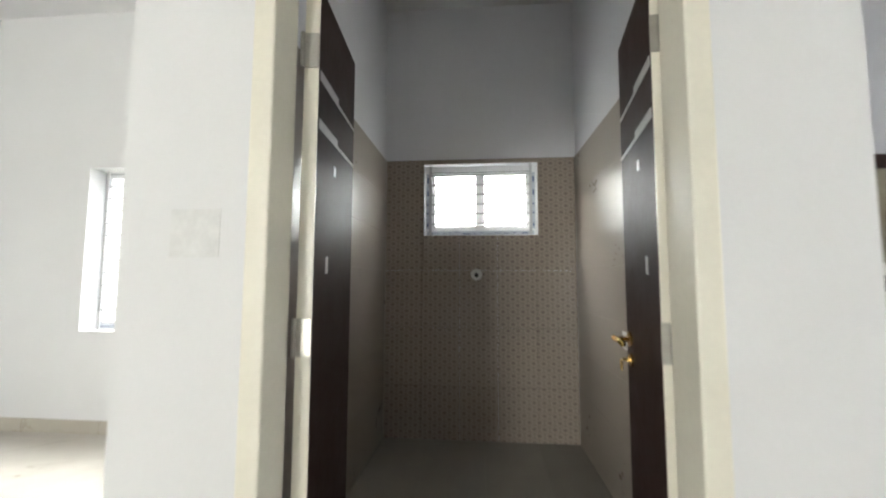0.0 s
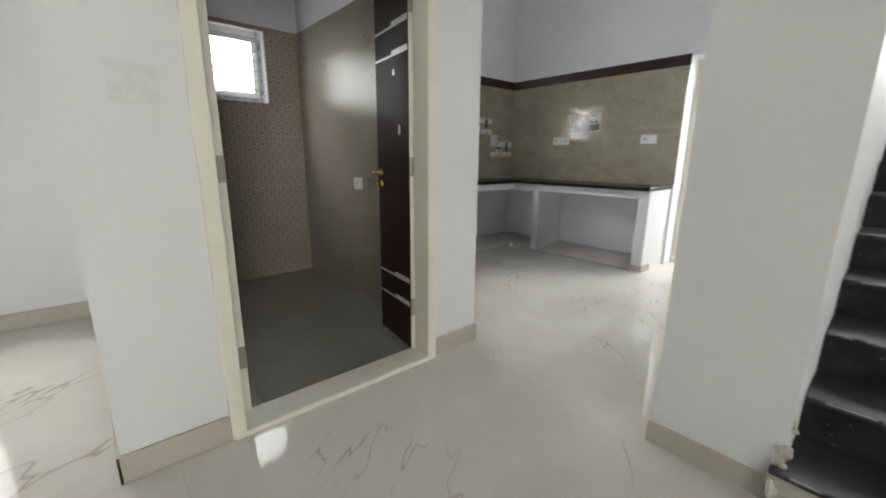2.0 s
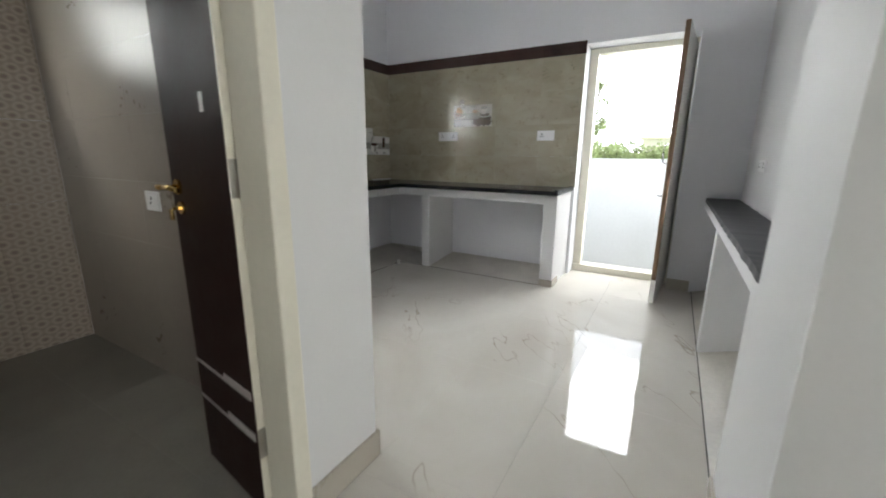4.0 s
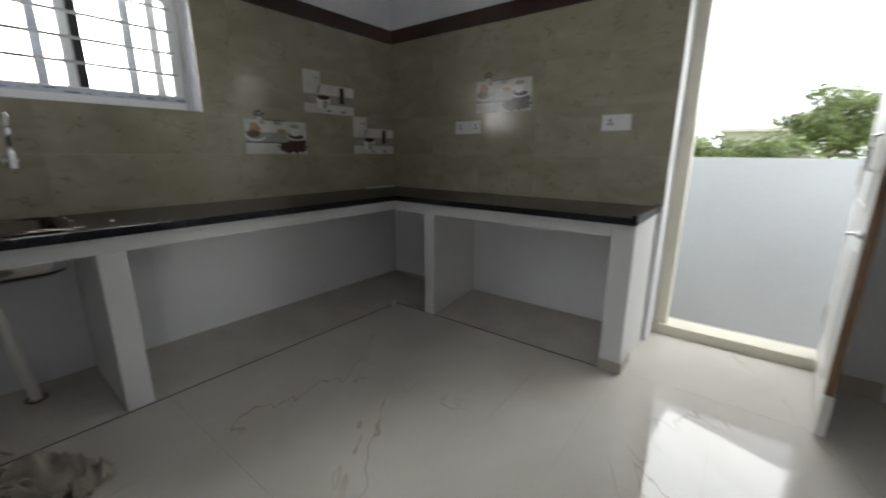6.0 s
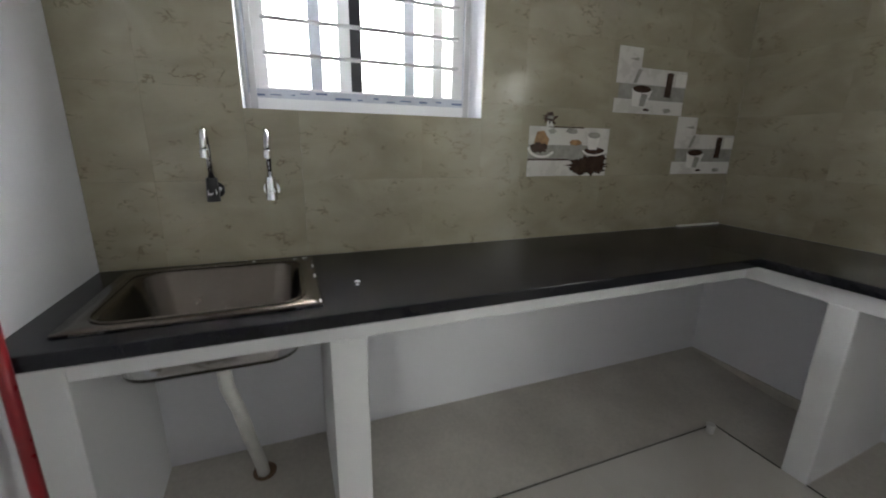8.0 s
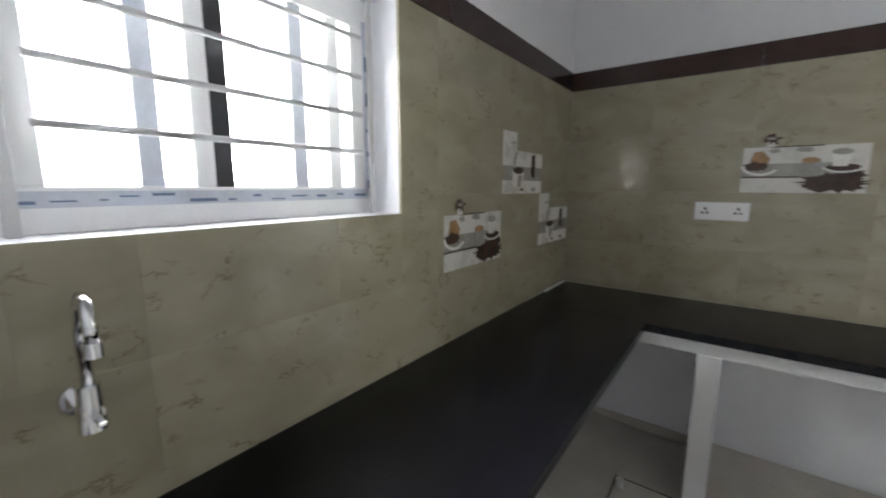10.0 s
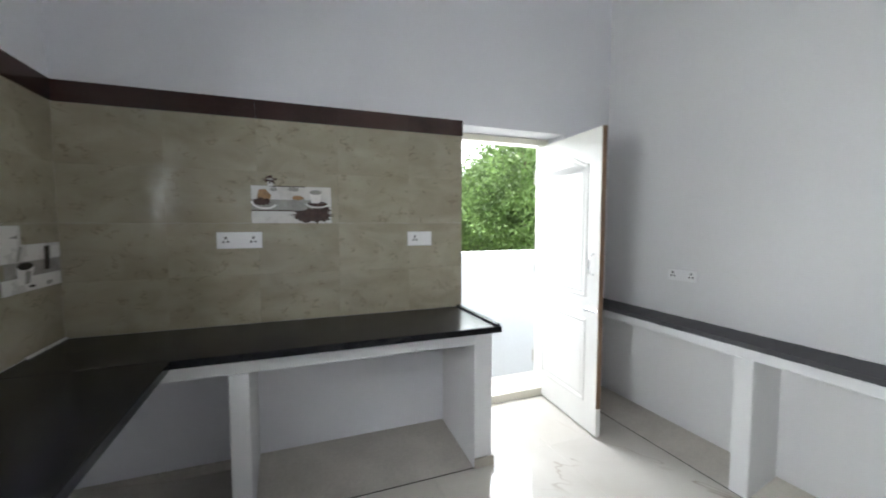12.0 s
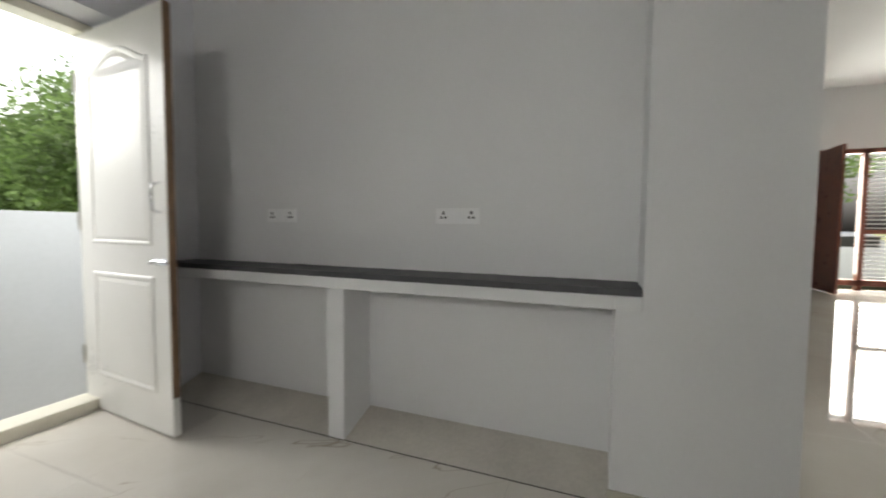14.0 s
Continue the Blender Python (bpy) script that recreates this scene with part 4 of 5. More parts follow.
def front_opening():
    d = thing("door_3", (-2.9, -7.05, 0), "red-brown wooden frame of the front opening", "door frame", kind="structure")
    for x in (-3.85, -2.72, -2.02):
        part("post", boxed(((x, -7.12, -0.05), (x + 0.08, -7.02, 2.44)), bev=0.004), WOOD, d)
    part("head", boxed(((-3.85, -7.12, 2.36), (-1.94, -7.02, 2.44)), bev=0.004), WOOD, d)
    part("rail", boxed(((-3.77, -7.11, 0.98), (-2.72, -7.03, 1.05)), bev=0.004), WOOD, d)
    part("sill", boxed(((-3.85, -7.12, 0.08), (-2.02, -7.02, 0.18)), bev=0.004), WOOD, d)
    for i in range(30):
        z = 0.22 + i * 0.071
        if abs(z - 1.015) > 0.05:
            part("louvre_bar", boxed(((-3.77, -7.08, z), (-2.72, -7.06, z + 0.02))), ROD, d)
    leaf = thing("door_leaf", (-2.02, -7.0, 0.01), "red-brown polished wooden front door standing open", "door")
    part("slab", boxed(((-2.04, -6.99, 0.01), (-2.0, -6.2, 2.4)), bev=0.003), WOOD, leaf)
    part("panel", boxed(((-2.048, -6.9, 0.2), (-2.04, -6.3, 0.95)), bev=0.003), WOOD, leaf)
    part("panel", boxed(((-2.048, -6.9, 1.1), (-2.04, -6.3, 2.05)), bev=0.003), WOOD, leaf)


front_opening()


def car():
    c = thing("car", (-4.2, -11.5, -0.45), "parked silver hatchback seen through front opening", "car")
    x0, y0, z0 = -6.2, -12.3, -0.45
    prof = [(0, 0.25), (0, 0.7), (0.15, 0.85), (1.0, 0.95), (1.6, 1.45), (3.1, 1.48), (3.8, 0.98), (4.1, 0.8), (4.1, 0.25)]
    bm = bmesh.new()
    sides = []
    for y, k in ((y0, 0.0), (y0 + 1.65, 0.0)):
        sides.append([bm.verts.new((x0 + px, y + (0.12 if pz > 1.2 and y == y0 else -0.12 if pz > 1.2 else 0), z0 + pz)) for px, pz in prof])
    n = len(prof)
    for i in range(n):
        bm.faces.new((sides[0][i], sides[0][(i + 1) % n], sides[1][(i + 1) % n], sides[1][i]))
    bm.faces.new(sides[0]), bm.faces.new(sides[1][::-1])
    bmesh.ops.recalc_face_normals(bm, faces=bm.faces)
    bmesh.ops.bevel(bm, geom=list(bm.edges), offset=0.05, segments=2, affect="EDGES")
    part("body", smooth(bm), CAR_PAINT, c)
    part("side_window", boxed(((x0 + 1.45, y0 + 1.57, z0 + 1.0), (x0 + 2.3, y0 + 1.62, z0 + 1.35)), bev=0.01), BLACK_PLASTIC, c, "dark side window")
    part("side_window", boxed(((x0 + 2.38, y0 + 1.57, z0 + 1.0), (x0 + 3.2, y0 + 1.62, z0 + 1.35)), bev=0.01), BLACK_PLASTIC, c, "dark side window")
    for wx in (0.75, 3.3):
        for wy in (0.0, 1.5):
            w = part("wheel", smooth(rod(bmesh.new(), (x0 + wx, y0 + wy, z0 + 0.3), (x0 + wx, y0 + wy + 0.18, z0 + 0.3), 0.3, 24)), BLACK_PLASTIC, c)
            part("rim", smooth(rod(bmesh.new(), (x0 + wx, y0 + wy - 0.005, z0 + 0.3), (x0 + wx, y0 + wy + 0.185, z0 + 0.3), 0.19, 16)), STEEL, w)


car()

# ---- outdoors ----
shell("wall_compound_east", boxed(((5.2, -12, -0.45), (5.35, 12, 1.12))), OUT_WALL, "whitewashed compound wall beyond the back door")
shell("wall_compound_north", boxed(((-12, 5.4, -0.45), (5.2, 5.55, 1.16))), OUT_WALL, "whitewashed compound wall behind the house")
shell("pavement_side", boxed(((4.28, -6, -0.45), (5.2, 5.4, -0.27))), ROUGH_FLOOR, "dusty cement side passage")


def tree(at, height, radius, seed, mat, leaves, label, leaf=0.16, squash=0.8):
    """A trunk that forks into limbs, with clumps of small leaves about the limb ends."""
    rnd = np.random.RandomState(seed)
    t = thing("tree", at, label, "tree", "trees outside")
    base = Vector(at)
    bm = bmesh.new()
    fork = base + Vector((0, 0, height * 0.35))
    rod(bm, base, fork, height * 0.035, 9, height * 0.025)
    tips = []
    for i in range(9):
        a = i * 2.4 + rnd.rand()
        u = 0.45 + 0.55 * rnd.rand()
        tip = fork + Vector((math.cos(a) * radius * 0.75 * u, math.sin(a) * radius * 0.75 * u, height * (0.15 + 0.4 * rnd.rand())))
        mid = fork.lerp(tip, 0.5) + Vector((0, 0, height * 0.04))
        rod(bm, fork, mid, height * 0.017, 7, height * 0.011)
        rod(bm, mid, tip, height * 0.011, 7, height * 0.004)
        tips += [tip, mid]
    part("trunk", smooth(bm), BARK, t)
    centre = np.array(fork) + np.array([0, 0, height * 0.28])
    clumps = []
    while len(clumps) < 90:
        d = rnd.normal(size=3)
        d /= np.linalg.norm(d)
        r = 0.45 + 0.55 * rnd.rand()
        bump = 1 + 0.25 * math.sin(3 * math.atan2(d[1], d[0]) + seed) + 0.15 * rnd.rand()
        clumps.append(centre + d * r * bump * np.array([radius, radius, height * 0.4 * squash]) * 0.8)
    clumps = np.array(clumps + [np.array(p) for p in tips])
    idx = rnd.randint(0, len(clumps), leaves)
    size = radius * 0.115
    p = clumps[idx] + rnd.normal(size=(leaves, 3)) * size * np.array([1.15, 1.15, 0.6])
    u = rnd.normal(size=(leaves, 3))
    u /= np.linalg.norm(u, axis=1)[:, None]
    w = np.cross(u, rnd.normal(size=(leaves, 3)))
    w /= np.linalg.norm(w, axis=1)[:, None]
    s = (leaf * (0.6 + 0.8 * rnd.rand(leaves)))[:, None]
    verts = np.stack([p - u * s * 0.5, p + w * s * 0.24, p + u * s * 0.5, p - w * s * 0.24], axis=1).reshape(-1, 3)
    verts -= np.array(at)
    me = bpy.data.meshes.new("crown")
    faces = np.arange(leaves * 4).reshape(-1, 4)
    me.from_pydata(verts.tolist(), [], faces.tolist())
    me.materials.append(mat)
    c = new("crown", me)
    c.parent = t
    tagged(c, kind="stuff")
    return t


tree((9.4, -3.0, -0.45), 4.6, 2.2, 1, LEAF, 34000, "dense bright green tree behind the compound wall", 0.1)
tree((10.8, -6.4, -0.45), 5.4, 2.6, 2, LEAF, 30000, "dense bright green tree behind the compound wall", 0.12)
tree((8.6, -5.4, -0.45), 3.4, 2.0, 3, LEAF, 22000, "low bushy green tree behind the compound wall", 0.09)
tree((12.5, -2.2, -0.45), 2.4, 1.6, 9, LEAF, 14000, "low bushy green tree behind the compound wall", 0.1)
tree((13.0, -10.0, -0.45), 5.0, 3.0, 10, LEAF, 16000, "dense bright green tree behind the compound wall", 0.15)
tree((8.3, -2.3, -0.45), 2.3, 1.3, 13, LEAF, 12000, "low bushy green shrub behind the compound wall", 0.08)
tree((9.2, -4.4, -0.45), 2.4, 1.4, 14, LEAF, 12000, "low bushy green shrub behind the compound wall", 0.08)
tree((22, -1.0, -0.45), 4.2, 1.7, 4, LEAF_OVEREXPOSED, 9000, "green tree far across the plot, overexposed paleness painted in", 0.15)
tree((24, 5.2, -0.45), 2.6, 1.5, 5, LEAF_OVEREXPOSED, 6000, "green tree far across the plot, overexposed paleness painted in", 0.15)
tree((20, 2.6, -0.45), 1.9, 1.3, 12, LEAF_OVEREXPOSED, 5000, "green bush far across the plot, overexposed paleness painted in", 0.14)
tree((14, 3.5, -0.45), 4.8, 0.8, 6, LEAF_OVEREXPOSED, 5000, "slim tree behind the compound wall, overexposed paleness painted in", 0.12, 1.2)
tree((13.2, 4.4, -0.45), 4.0, 0.9, 16, LEAF_OVEREXPOSED, 5000, "slim tree behind the compound wall, overexposed paleness painted in", 0.12, 1.1)
tree((15.5, 2.4, -0.45), 2.3, 1.2, 17, LEAF_OVEREXPOSED, 7000, "green bush behind the compound wall, overexposed paleness painted in", 0.11)
tree((15.0, 0.9, -0.45), 2.1, 1.2, 18, LEAF_OVEREXPOSED, 7000, "green bush behind the compound wall, overexposed paleness painted in", 0.11)
tree((8.9, -1.9, -0.45), 3.2, 1.6, 19, LEAF, 22000, "dense bright green tree behind the compound wall", 0.085)
tree((10.3, -1.9, -0.45), 3.5, 1.5, 23, LEAF, 20000, "dense bright green tree behind the compound wall", 0.085)
tree((7.9, -3.4, -0.45), 2.7, 1.3, 20, LEAF, 18000, "low bushy green shrub behind the compound wall", 0.075)
tree((-6.2, 8.2, -0.45), 4.2, 2.2, 7, LEAF_HAZY, 18000, "leafy tree outside the dining window, haze painted into its leaves", 0.12)
tree((-1.8, 13, -0.45), 3.2, 2.0, 11, LEAF_HAZY, 8000, "leafy tree beyond the back wall, haze painted into its leaves", 0.16)
tree((-4.5, -17, -0.45), 6.0, 3.0, 8, LEAF, 12000, "green tree across the front road", 0.2)


def sky_backdrop():
    """Bright overcast sky far beyond the plot, on the sides that the openings look to."""
    bm = bmesh.new()
    ring = []
    for i in range(37):
        a = radians(-75 + 195 * i / 36)
        ring.append([bm.verts.new((140 * math.cos(a), 140 * math.sin(a), z)) for z in (-1, 120)])
    for u, w in zip(ring, ring[1:]):
        bm.faces.new((u[0], u[1], w[1], w[0]))
    m = bpy.data.materials.new("overcast_sky")
    m.use_nodes = True
    n, link = m.node_tree.nodes, m.node_tree.links.new
    n.remove(n["Principled BSDF"])
    geo, cloud, ramp, em = n.new("ShaderNodeNewGeometry"), n.new("ShaderNodeTexNoise"), n.new("ShaderNodeValToRGB"), n.new("ShaderNodeEmission")
    socket(cloud, "Scale", 0.02), socket(cloud, "Detail", 6)
    ramp.color_ramp.elements[0].position, ramp.color_ramp.elements[1].position = 0.35, 0.65
    ramp.color_ramp.elements[0].color, ramp.color_ramp.elements[1].color = (0.78, 0.86, 0.95, 1), (1, 1, 1, 1)
    link(geo.outputs["Position"], cloud.inputs["Vector"])
    link(cloud.outputs[0], ramp.inputs[0]), link(ramp.outputs[0], em.inputs["Color"])
    socket(em, "Strength", 2.0)
    link(em.outputs[0], n["Material Output"].inputs["Surface"])
    shell("backdrop_sky", bm, m, "bright white overcast sky far away")


sky_backdrop()


def far_house(at, w, d, h, label):
    x, y, z = at
    c = thing("house", at, label, "house")
    part("wall", boxed(((x - w / 2, y - d / 2, z), (x + w / 2, y + d / 2, z + h))), FAR_PAINT, c)
    part("roof", boxed(((x - w / 2 - 0.3, y - d / 2 - 0.3, z + h), (x + w / 2 + 0.3, y + d / 2 + 0.3, z + h + 0.25))), FAR_PAINT, c)
    for i in range(3):
        yy = y - d / 2 + d * (i + 0.5) / 3
        # grey in place of black glass, to carry the haze
        win = part("window", boxed(((x - w / 2 - 0.03, yy - 0.5, z + h - 2.1), (x - w / 2, yy + 0.5, z + h - 0.8))), PRINT_GREY, c, "window greyed by painted haze")
        part("sill", boxed(((x - w / 2 - 0.1, yy - 0.6, z + h - 2.2), (x - w / 2, yy + 0.6, z + h - 2.1))), FAR_PAINT, win)


far_house((48, 0.8, -0.45), 8, 6, 3.4, "flat-roofed house far away, paled by painted haze")

# ---- picture tiles on the dado ----


def ellipse(cu, cv, ru, rv, n=22, a0=0, a1=360):
    return [(cu + ru * math.cos(radians(a0 + (a1 - a0) * i / n)), cv + rv * math.sin(radians(a0 + (a1 - a0) * i / n))) for i in range(n + (a1 - a0 < 360))]


def arc_band(cu, cv, ru, rv, w, a0, a1, n=16):
    return ellipse(cu, cv, ru, rv, n, a0, a1) + ellipse(cu, cv, ru - w, rv - w, n, a0, a1)[::-1]


def rect(u0, u1, v0, v1):
    return [(u0, v0), (u1, v0), (u1, v1), (u0, v1)]


def blob(cu, cv, ru, rv, seed, rough=0.25, n=34):
    r = random.Random(seed)
    out = []
    for i in range(n):
        k = 1 + r.uniform(-rough, rough)
        out.append((cu + ru * k * math.cos(6.2832 * i / n), cv + rv * k * math.sin(6.2832 * i / n)))
    return out


def picture_tile(wall, at, east, shapes, tall):
    """A printed tile: flat printed shapes in thin layers on the glazed face. at: the lower left corner."""
    x, y, z = at

    def put(u, v, d):
        return (x - d, y - u, z + v * tall) if east else (x + u, y - d, z + v * tall)

    base = None
    for k, (name, mat, pts) in enumerate(shapes):
        bm = bmesh.new()
        d0, d1 = 0.0004 + 0.0002 * k, 0.0006 + 0.0002 * k
        front = [bm.verts.new(put(u, v, d1)) for u, v in pts]
        back = [bm.verts.new(put(u, v, 0.0001)) for u, v in pts]
        bm.faces.new(front)
        for i in range(len(pts)):
            j = (i + 1) % len(pts)
            bm.faces.new((front[i], back[i], back[j], front[j]))
        bmesh.ops.recalc_face_normals(bm, faces=bm.faces)
        bmesh.ops.triangulate(bm, faces=[f for f in bm.faces if len(f.verts) > 4])
        ob = part(name, bm, mat, wall if base is None else base, "printed picture of cups and coffee beans" if base is None else "")
        base = base or ob


def cups_and_beans():
    return [
        ("picture_tile", PICTURE, rect(0, 0.44, 0, 0.235)),
        ("print_ground", PRINT_GREY, rect(0.0, 0.36, 0.078, 0.15)),
        ("print_line", PRINT_BROWN, rect(0.0, 0.22, 0.076, 0.084)),
        ("print_shelf_line", PRINT_BROWN, rect(0.1, 0.29, 0.231, 0.237)),
        ("print_leaf", PRINT_GREY, blob(0.225, 0.218, 0.03, 0.014, 3)),
        ("print_leaf", PRINT_GREY, blob(0.12, 0.215, 0.02, 0.012, 4)),
        ("print_cup", PRINT_TAN, [(0.025, 0.13), (0.095, 0.135), (0.105, 0.175), (0.075, 0.215), (0.04, 0.21), (0.03, 0.17)]),
        ("print_coffee", PRINT_BROWN, blob(0.05, 0.135, 0.045, 0.024, 5, 0.2)),
        ("print_saucer", PRINT_WHITE, arc_band(0.07, 0.142, 0.075, 0.055, 0.012, 185, 330)),
        ("print_cup", PRINT_GREY, [(0.215, 0.085), (0.275, 0.085), (0.29, 0.15), (0.27, 0.17), (0.23, 0.165), (0.212, 0.14)]),
        ("print_foam", PRINT_TAN, blob(0.25, 0.163, 0.032, 0.014, 6, 0.15)),
        ("print_beans", PRINT_BROWN, blob(0.33, 0.052, 0.11, 0.046, 8, 0.22, 46)),
        ("print_beans", PRINT_BROWN, blob(0.385, 0.088, 0.05, 0.032, 9, 0.25)),
        ("print_saucer", PRINT_BROWN, ellipse(0.36, 0.122, 0.06, 0.02)),
        ("print_rim", PRINT_WHITE, arc_band(0.36, 0.132, 0.07, 0.034, 0.009, 190, 350)),
        ("print_cup", PRINT_WHITE, [(0.325, 0.13), (0.372, 0.13), (0.388, 0.2), (0.315, 0.2)]),
        ("print_foam", PRINT_GREY, ellipse(0.351, 0.2, 0.036, 0.015)),
        ("print_stalk", PICTURE, [(0.085, 0.235), (0.12, 0.235), (0.11, 0.262), (0.09, 0.262)]),
        ("print_flower", PRINT_BROWN, blob(0.1, 0.275, 0.036, 0.022, 12, 0.5)),
        ("print_flower_heart", PRINT_GREY, blob(0.1, 0.277, 0.017, 0.008, 14, 0.4)),
    ]


def cup_and_bar():
    return [
        ("picture_tile", PICTURE, rect(0, 0.44, 0, 0.066)),
        ("print_ground", PRINT_GREY, rect(0.02, 0.44, 0.066, 0.14)),
        ("print_wall", PICTURE, rect(0.0, 0.44, 0.136, 0.212)),
        ("print_corner", PICTURE, rect(0.0, 0.14, 0.212, 0.298)),
        ("print_shade", PRINT_GREY, [(0.06, 0.245), (0.12, 0.24), (0.12, 0.255), (0.09, 0.25)]),
        ("print_stem", PRINT_GREY, [(0.1, 0.14), (0.12, 0.14), (0.15, 0.205), (0.125, 0.205)]),
        ("print_cup", PRINT_WHITE, [(0.11, 0.035), (0.19, 0.03), (0.225, 0.11), (0.1, 0.115)]),
        ("print_cup_shade", PRINT_GREY, [(0.15, 0.035), (0.185, 0.035), (0.2, 0.09), (0.16, 0.095)]),
        ("print_coffee", PRINT_BROWN, ellipse(0.16, 0.115, 0.055, 0.017)),
        ("print_bar", PRINT_BROWN, [(0.305, 0.085), (0.345, 0.085), (0.35, 0.2), (0.31, 0.2)]),
        ("print_side", PRINT_WHITE, rect(0.37, 0.44, 0.14, 0.2)),
        ("print_bean", PRINT_BROWN, blob(0.2, 0.02, 0.022, 0.006, 31)),
        ("print_bean", PRINT_GREY, blob(0.335, 0.02, 0.024, 0.01, 33, 0.4)),
    ]


picture_tile(bpy.data.objects["wall_north_kitchen"], (2.616, 3.64, 1.136), False, cups_and_beans(), 0.915)
picture_tile(bpy.data.objects["wall_north_kitchen"], (3.06, 3.64, 1.425), False, cup_and_bar(), 0.955)
picture_tile(bpy.data.objects["wall_north_kitchen"], (3.487, 3.64, 1.137), False, cup_and_bar(), 0.955)
picture_tile(bpy.data.objects["wall_east"], (3.93, 2.773, 1.432), True, cups_and_beans(), 0.915)

patch = part("plaster_patch", boxed(((-0.565, 1.5188, 1.275), (-0.435, 1.5205, 1.395)), bev=0.0005), PATCH, bpy.data.objects["wall_bath_front"], "filled plaster patch")

stub = thing("pipe_stub", (3.36, 3.11, 0), "short white plastic pipe stub on floor", "pipe stub")
part("tube", smooth(rod(bmesh.new(), (3.36, 3.11, 0), (3.36, 3.11, 0.035), 0.016, 14)), PIPE, stub)
part("cap", smooth(rod(bmesh.new(), (3.36, 3.11, 0.035), (3.36, 3.11, 0.042), 0.019, 14)), PIPE, stub)

# ---- tiles, the many small pieces last ----


def tile_mesh(name, sx, sy, sz, mat):
    """One tile with chamfered upper edges, its thin side along the axis of least size."""
    bm = bmesh.new()
    box(bm, (-sx / 2, -sy / 2, -sz / 2), (sx / 2, sy / 2, sz / 2))
    me = bpy.data.meshes.new(name)
    bm.to_mesh(me)
    bm.free()
    me.materials.append(mat)
    return me


TILES = {}


def tile(parent, name, lo, hi, mat):
    """A tile piece between two corners; alike sizes share one mesh."""
    size = tuple(round(hi[i] - lo[i], 4) for i in range(3))
    key = (name, size, mat.name)
    if key not in TILES:
        TILES[key] = tile_mesh(name, *size, mat)
    ob = new(name, TILES[key])
    ob.parent = parent
    ob.location = Vector([(lo[i] + hi[i]) / 2 for i in range(3)]) - origin(parent)
    return ob


def spans(a, b, pitch, start=None):
    """Cuts from a to b at whole pitches counted from start."""
    start = a if start is None else start
    k = math.floor((a - start) / pitch + 1e-6)
    cuts = [a]
    while True:
        k += 1
        c = start + k * pitch
        if c >= b - 1e-4:
            break
        if c > a + 1e-4:
            cuts.append(c)
    return list(zip(cuts, cuts[1:] + [b]))


def tile_field(parent, name, axis, at, thick, a, b, pa, sa, z0, z1, pz, sz, mat, holes=(), gap=0.0012, special=None):
    """Tiles on a wall: axis 'x' runs along x at the plane y=at, 'y' along y at x=at. thick is signed, out of the wall."""
    made = []
    for a0, a1 in spans(a, b, pa, sa):
        for c0, c1 in spans(z0, z1, pz, sz):
            pieces = [(a0, a1, c0, c1)]
            for h0, h1, k0, k1 in holes:
                out = []
                for p0, p1, q0, q1 in pieces:
                    if p1 <= h0 or p0 >= h1 or q1 <= k0 or q0 >= k1:
                        out.append((p0, p1, q0, q1))
                        continue
                    if p0 < h0:
                        out.append((p0, h0, q0, q1))
                    if p1 > h1:
                        out.append((h1, p1, q0, q1))
                    m0, m1 = max(p0, h0), min(p1, h1)
                    if q0 < k0:
                        out.append((m0, m1, q0, k0))
                    if q1 > k1:
                        out.append((m0, m1, k1, q1))
                pieces = out
            for p0, p1, q0, q1 in pieces:
                if p1 - p0 < 0.01 or q1 - q0 < 0.01:
                    continue
                u, v = sorted((at, at + thick))
                if axis == "x":
                    made.append(tile(parent, name, (p0 + gap, u, q0 + gap), (p1 - gap, v, q1 - gap), mat))
                else:
                    made.append(tile(parent, name, (u, p0 + gap, q0 + gap), (v, p1 - gap, q1 - gap), mat))
    return made


WN, WE = bpy.data.objects["wall_north_kitchen"], bpy.data.objects["wall_east"]
tile_field(WN, "tile", "x", 3.65, -0.01, 1.04, 3.93, 0.45, 3.93 - 9 * 0.45, 0.852, 2.023, 0.296, 0.84 - 0.296, DADO, [(1.508, 2.386, 1.373, 2.3)], gap=0.0002)
tile_field(WE, "tile", "y", 3.94, -0.01, 1.46, 3.64, 0.45, 3.64 - 9 * 0.45, 0.852, 2.023, 0.296, 0.84 - 0.296, DADO, gap=0.0002)
tile_field(WN, "border_tile", "x", 3.65, -0.014, 1.04, 3.926, 0.45, 3.93 - 9 * 0.45, 2.024, 2.128, 0.2, 2.02, BAND, gap=0.0003)
tile_field(WE, "border_tile", "y", 3.94, -0.014, 1.455, 3.64, 0.45, 3.64 - 9 * 0.45, 2.024, 2.128, 0.2, 2.02, BAND, gap=0.0003)
BW, BE, BN = (bpy.data.objects["wall_bath_" + s] for s in ("west", "east", "front"))
BB = bpy.data.objects["wall_north_bath"]
tile_field(BW, "tile", "y", -0.572, 0.012, 1.65, 3.76, 0.6, 1.65, -0.03, 2.2, 0.3, -0.2, BATH_TILE, gap=0.0005)
tile_field(BE, "tile", "y", 0.962, -0.012, 1.65, 3.76, 0.6, 1.65, -0.03, 2.2, 0.3, -0.2, BATH_TILE, gap=0.0005)
tile_field(BB, "tile", "x", 3.772, -0.012, -0.56, 0.95, 0.3, -0.56, -0.03, 2.2, 0.45, -0.05, BATH_PRINT, [(-0.25, 0.66, 1.58, 2.165)], gap=0.0008)

FL = bpy.data.objects["floor"]


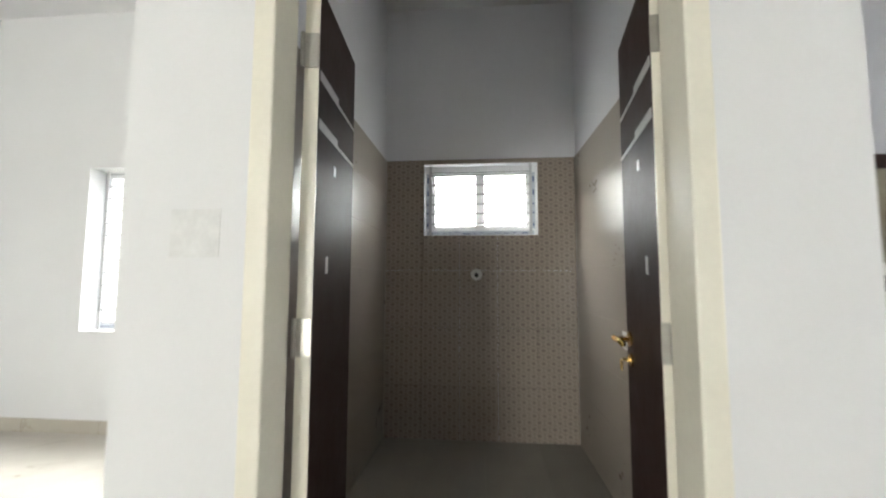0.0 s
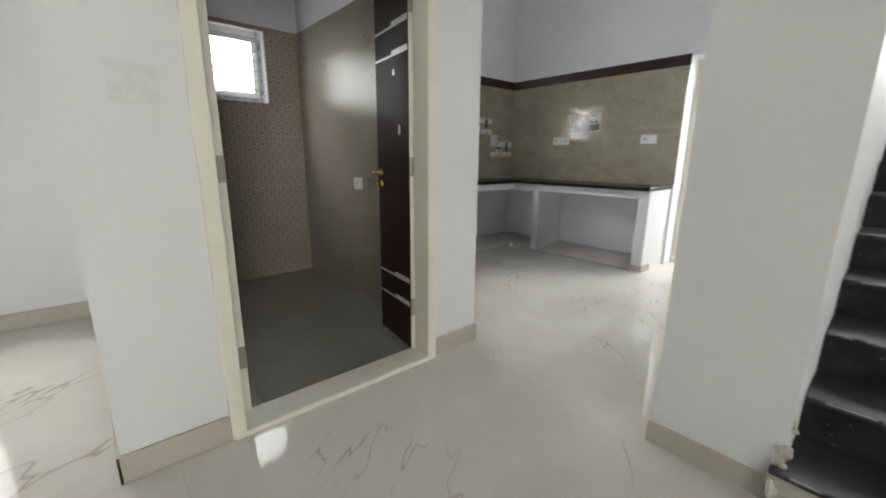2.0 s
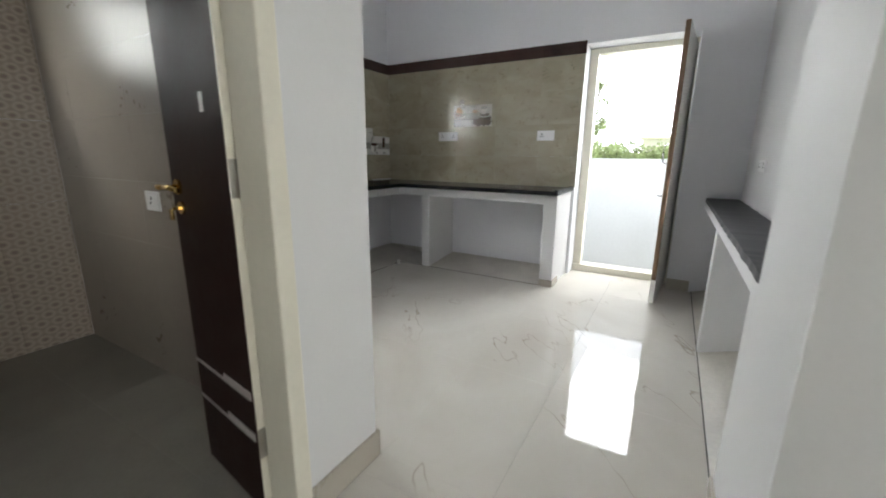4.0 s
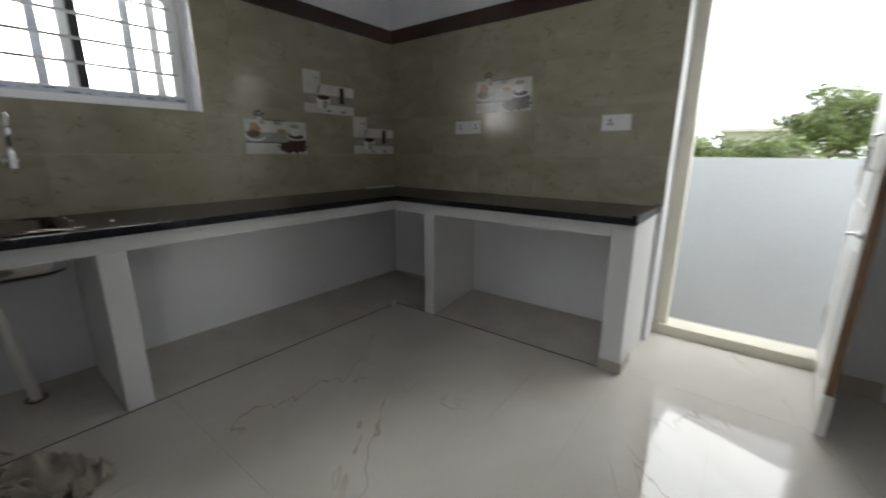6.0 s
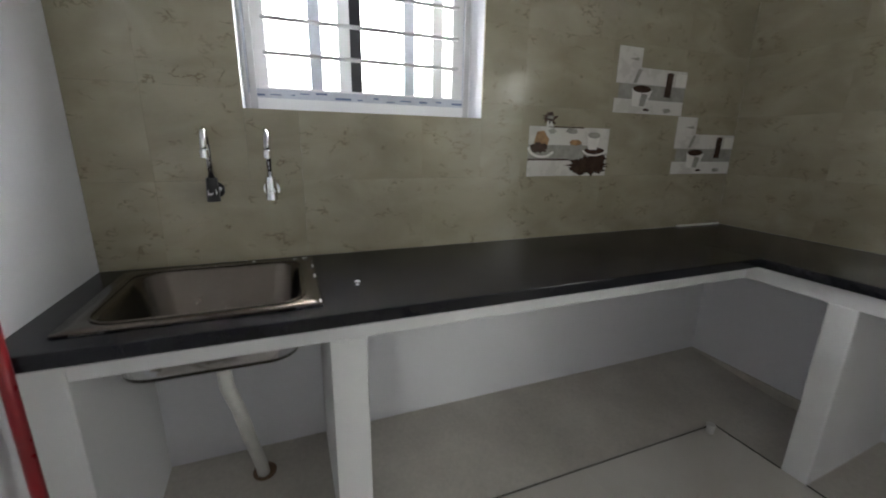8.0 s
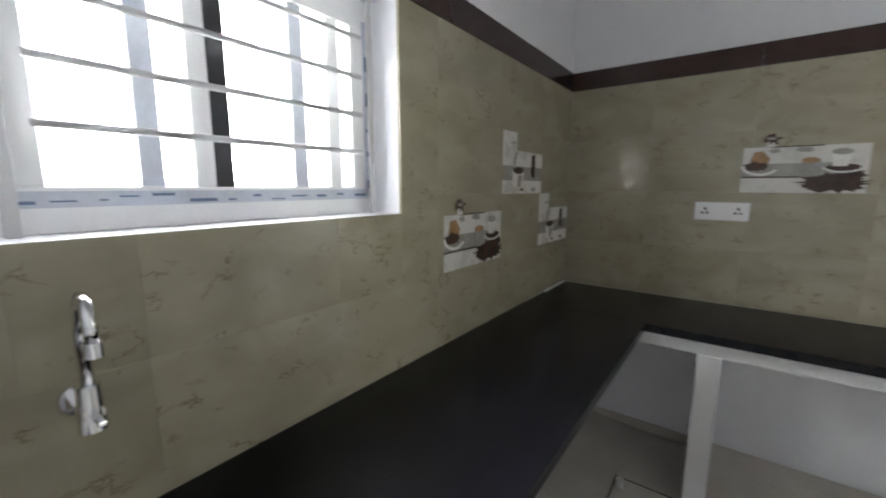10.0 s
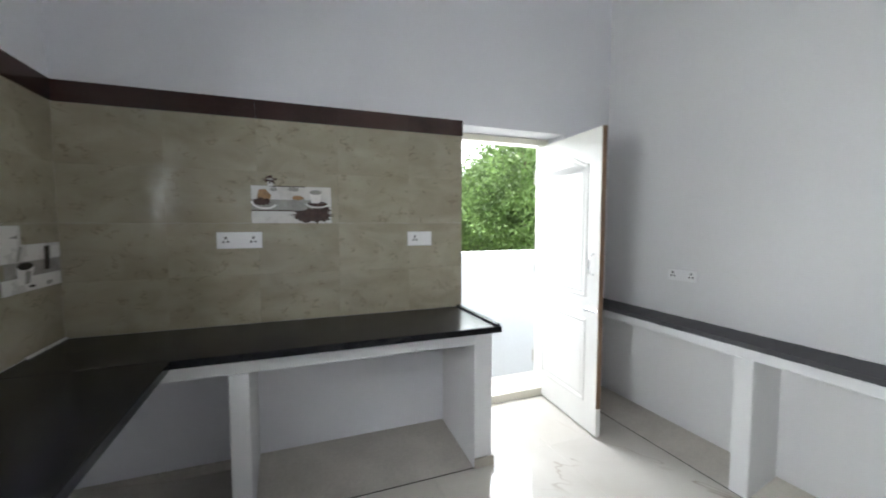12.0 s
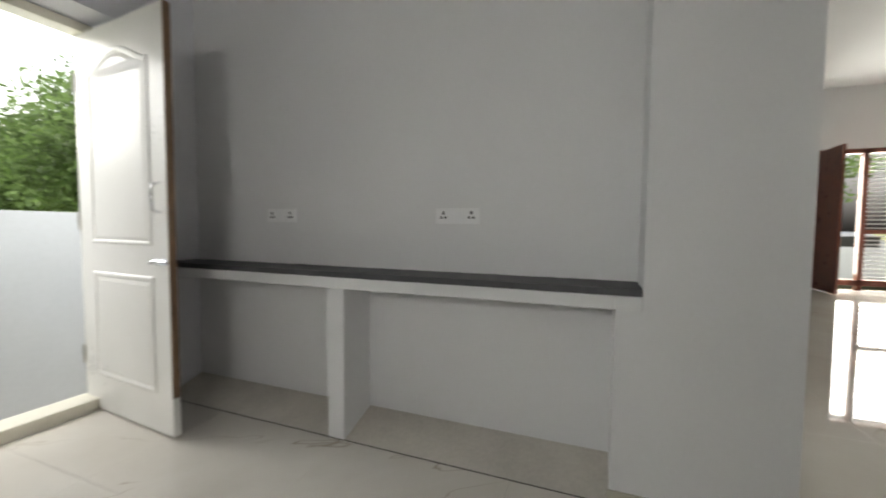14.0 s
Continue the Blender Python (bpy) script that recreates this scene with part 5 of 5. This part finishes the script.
def floor_field(x0, x1, y0, y1, pitch, sx, sy, z0, z1, mat, name="floor_tile", gap=0.0005):
    for a0, a1 in spans(x0, x1, pitch, sx):
        for b0, b1 in spans(y0, y1, pitch, sy):
            if a1 - a0 > 0.01 and b1 - b0 > 0.01:
                tile(FL, name, (a0 + gap, b0 + gap, z0), (a1 - gap, b1 - gap, z1), mat)


S = (2.66 - 9 * 0.8, 1.05 - 12 * 0.8)
floor_field(-4.0, 1.0, -7.0, 0.0, 0.8, *S, -0.0125, 0.0, FLOOR)
floor_field(-4.0, 0.95, 0.0, 1.508, 0.8, *S, -0.0125, 0.0, FLOOR)
floor_field(0.95, 4.12, 0.404, 1.508, 0.8, *S, -0.0125, 0.0, FLOOR)
floor_field(-4.0, -0.7, 1.508, 3.57, 0.8, *S, -0.0125, 0.0, FLOOR)
floor_field(1.04, 3.43, 1.508, 3.14, 0.8, *S, -0.0125, 0.0, FLOOR)
floor_field(-0.57, 0.96, 1.65, 3.77, 0.4, -0.57, 1.65, -0.0125, -0.004, BATH_FLOOR)


def wedge(x0, x1, y0, y1, slope, rise):
    """A dusty bay floor that falls to the front: slope names the side at which it is highest."""
    bm = boxed(((x0, y0, -0.0125), (x1, y1, 0.002)))
    for v in bm.verts:
        high = {"+y": v.co.y > y1 - 1e-4, "+x": v.co.x > x1 - 1e-4, "-y": v.co.y < y0 + 1e-4}[slope]
        if v.co.z > 0 and high:
            v.co.z = rise
    return bm


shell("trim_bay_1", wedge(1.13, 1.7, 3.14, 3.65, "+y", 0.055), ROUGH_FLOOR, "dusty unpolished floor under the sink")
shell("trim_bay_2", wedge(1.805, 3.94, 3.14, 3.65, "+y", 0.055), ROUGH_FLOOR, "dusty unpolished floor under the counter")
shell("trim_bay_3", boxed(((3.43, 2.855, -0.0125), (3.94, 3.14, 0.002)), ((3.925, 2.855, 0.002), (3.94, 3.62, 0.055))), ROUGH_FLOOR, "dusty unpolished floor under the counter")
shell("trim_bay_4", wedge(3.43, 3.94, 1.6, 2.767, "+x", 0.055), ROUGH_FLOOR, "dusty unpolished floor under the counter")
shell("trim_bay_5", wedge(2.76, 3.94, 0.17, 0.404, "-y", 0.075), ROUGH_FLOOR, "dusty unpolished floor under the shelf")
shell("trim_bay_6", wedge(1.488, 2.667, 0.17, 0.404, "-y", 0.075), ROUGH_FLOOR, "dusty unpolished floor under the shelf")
shell("trim_dark_joint", boxed(((1.13, 3.136, 0.0005), (3.43, 3.142, 0.0025)), ((3.424, 1.6, 0.0005), (3.431, 2.767, 0.0025)), ((3.424, 2.855, 0.0005), (3.431, 3.14, 0.0025)), ((1.5, 0.402, 0.0005), (3.94, 0.408, 0.0025))), DARK_JOINT, "open dark joint at the counter foot")
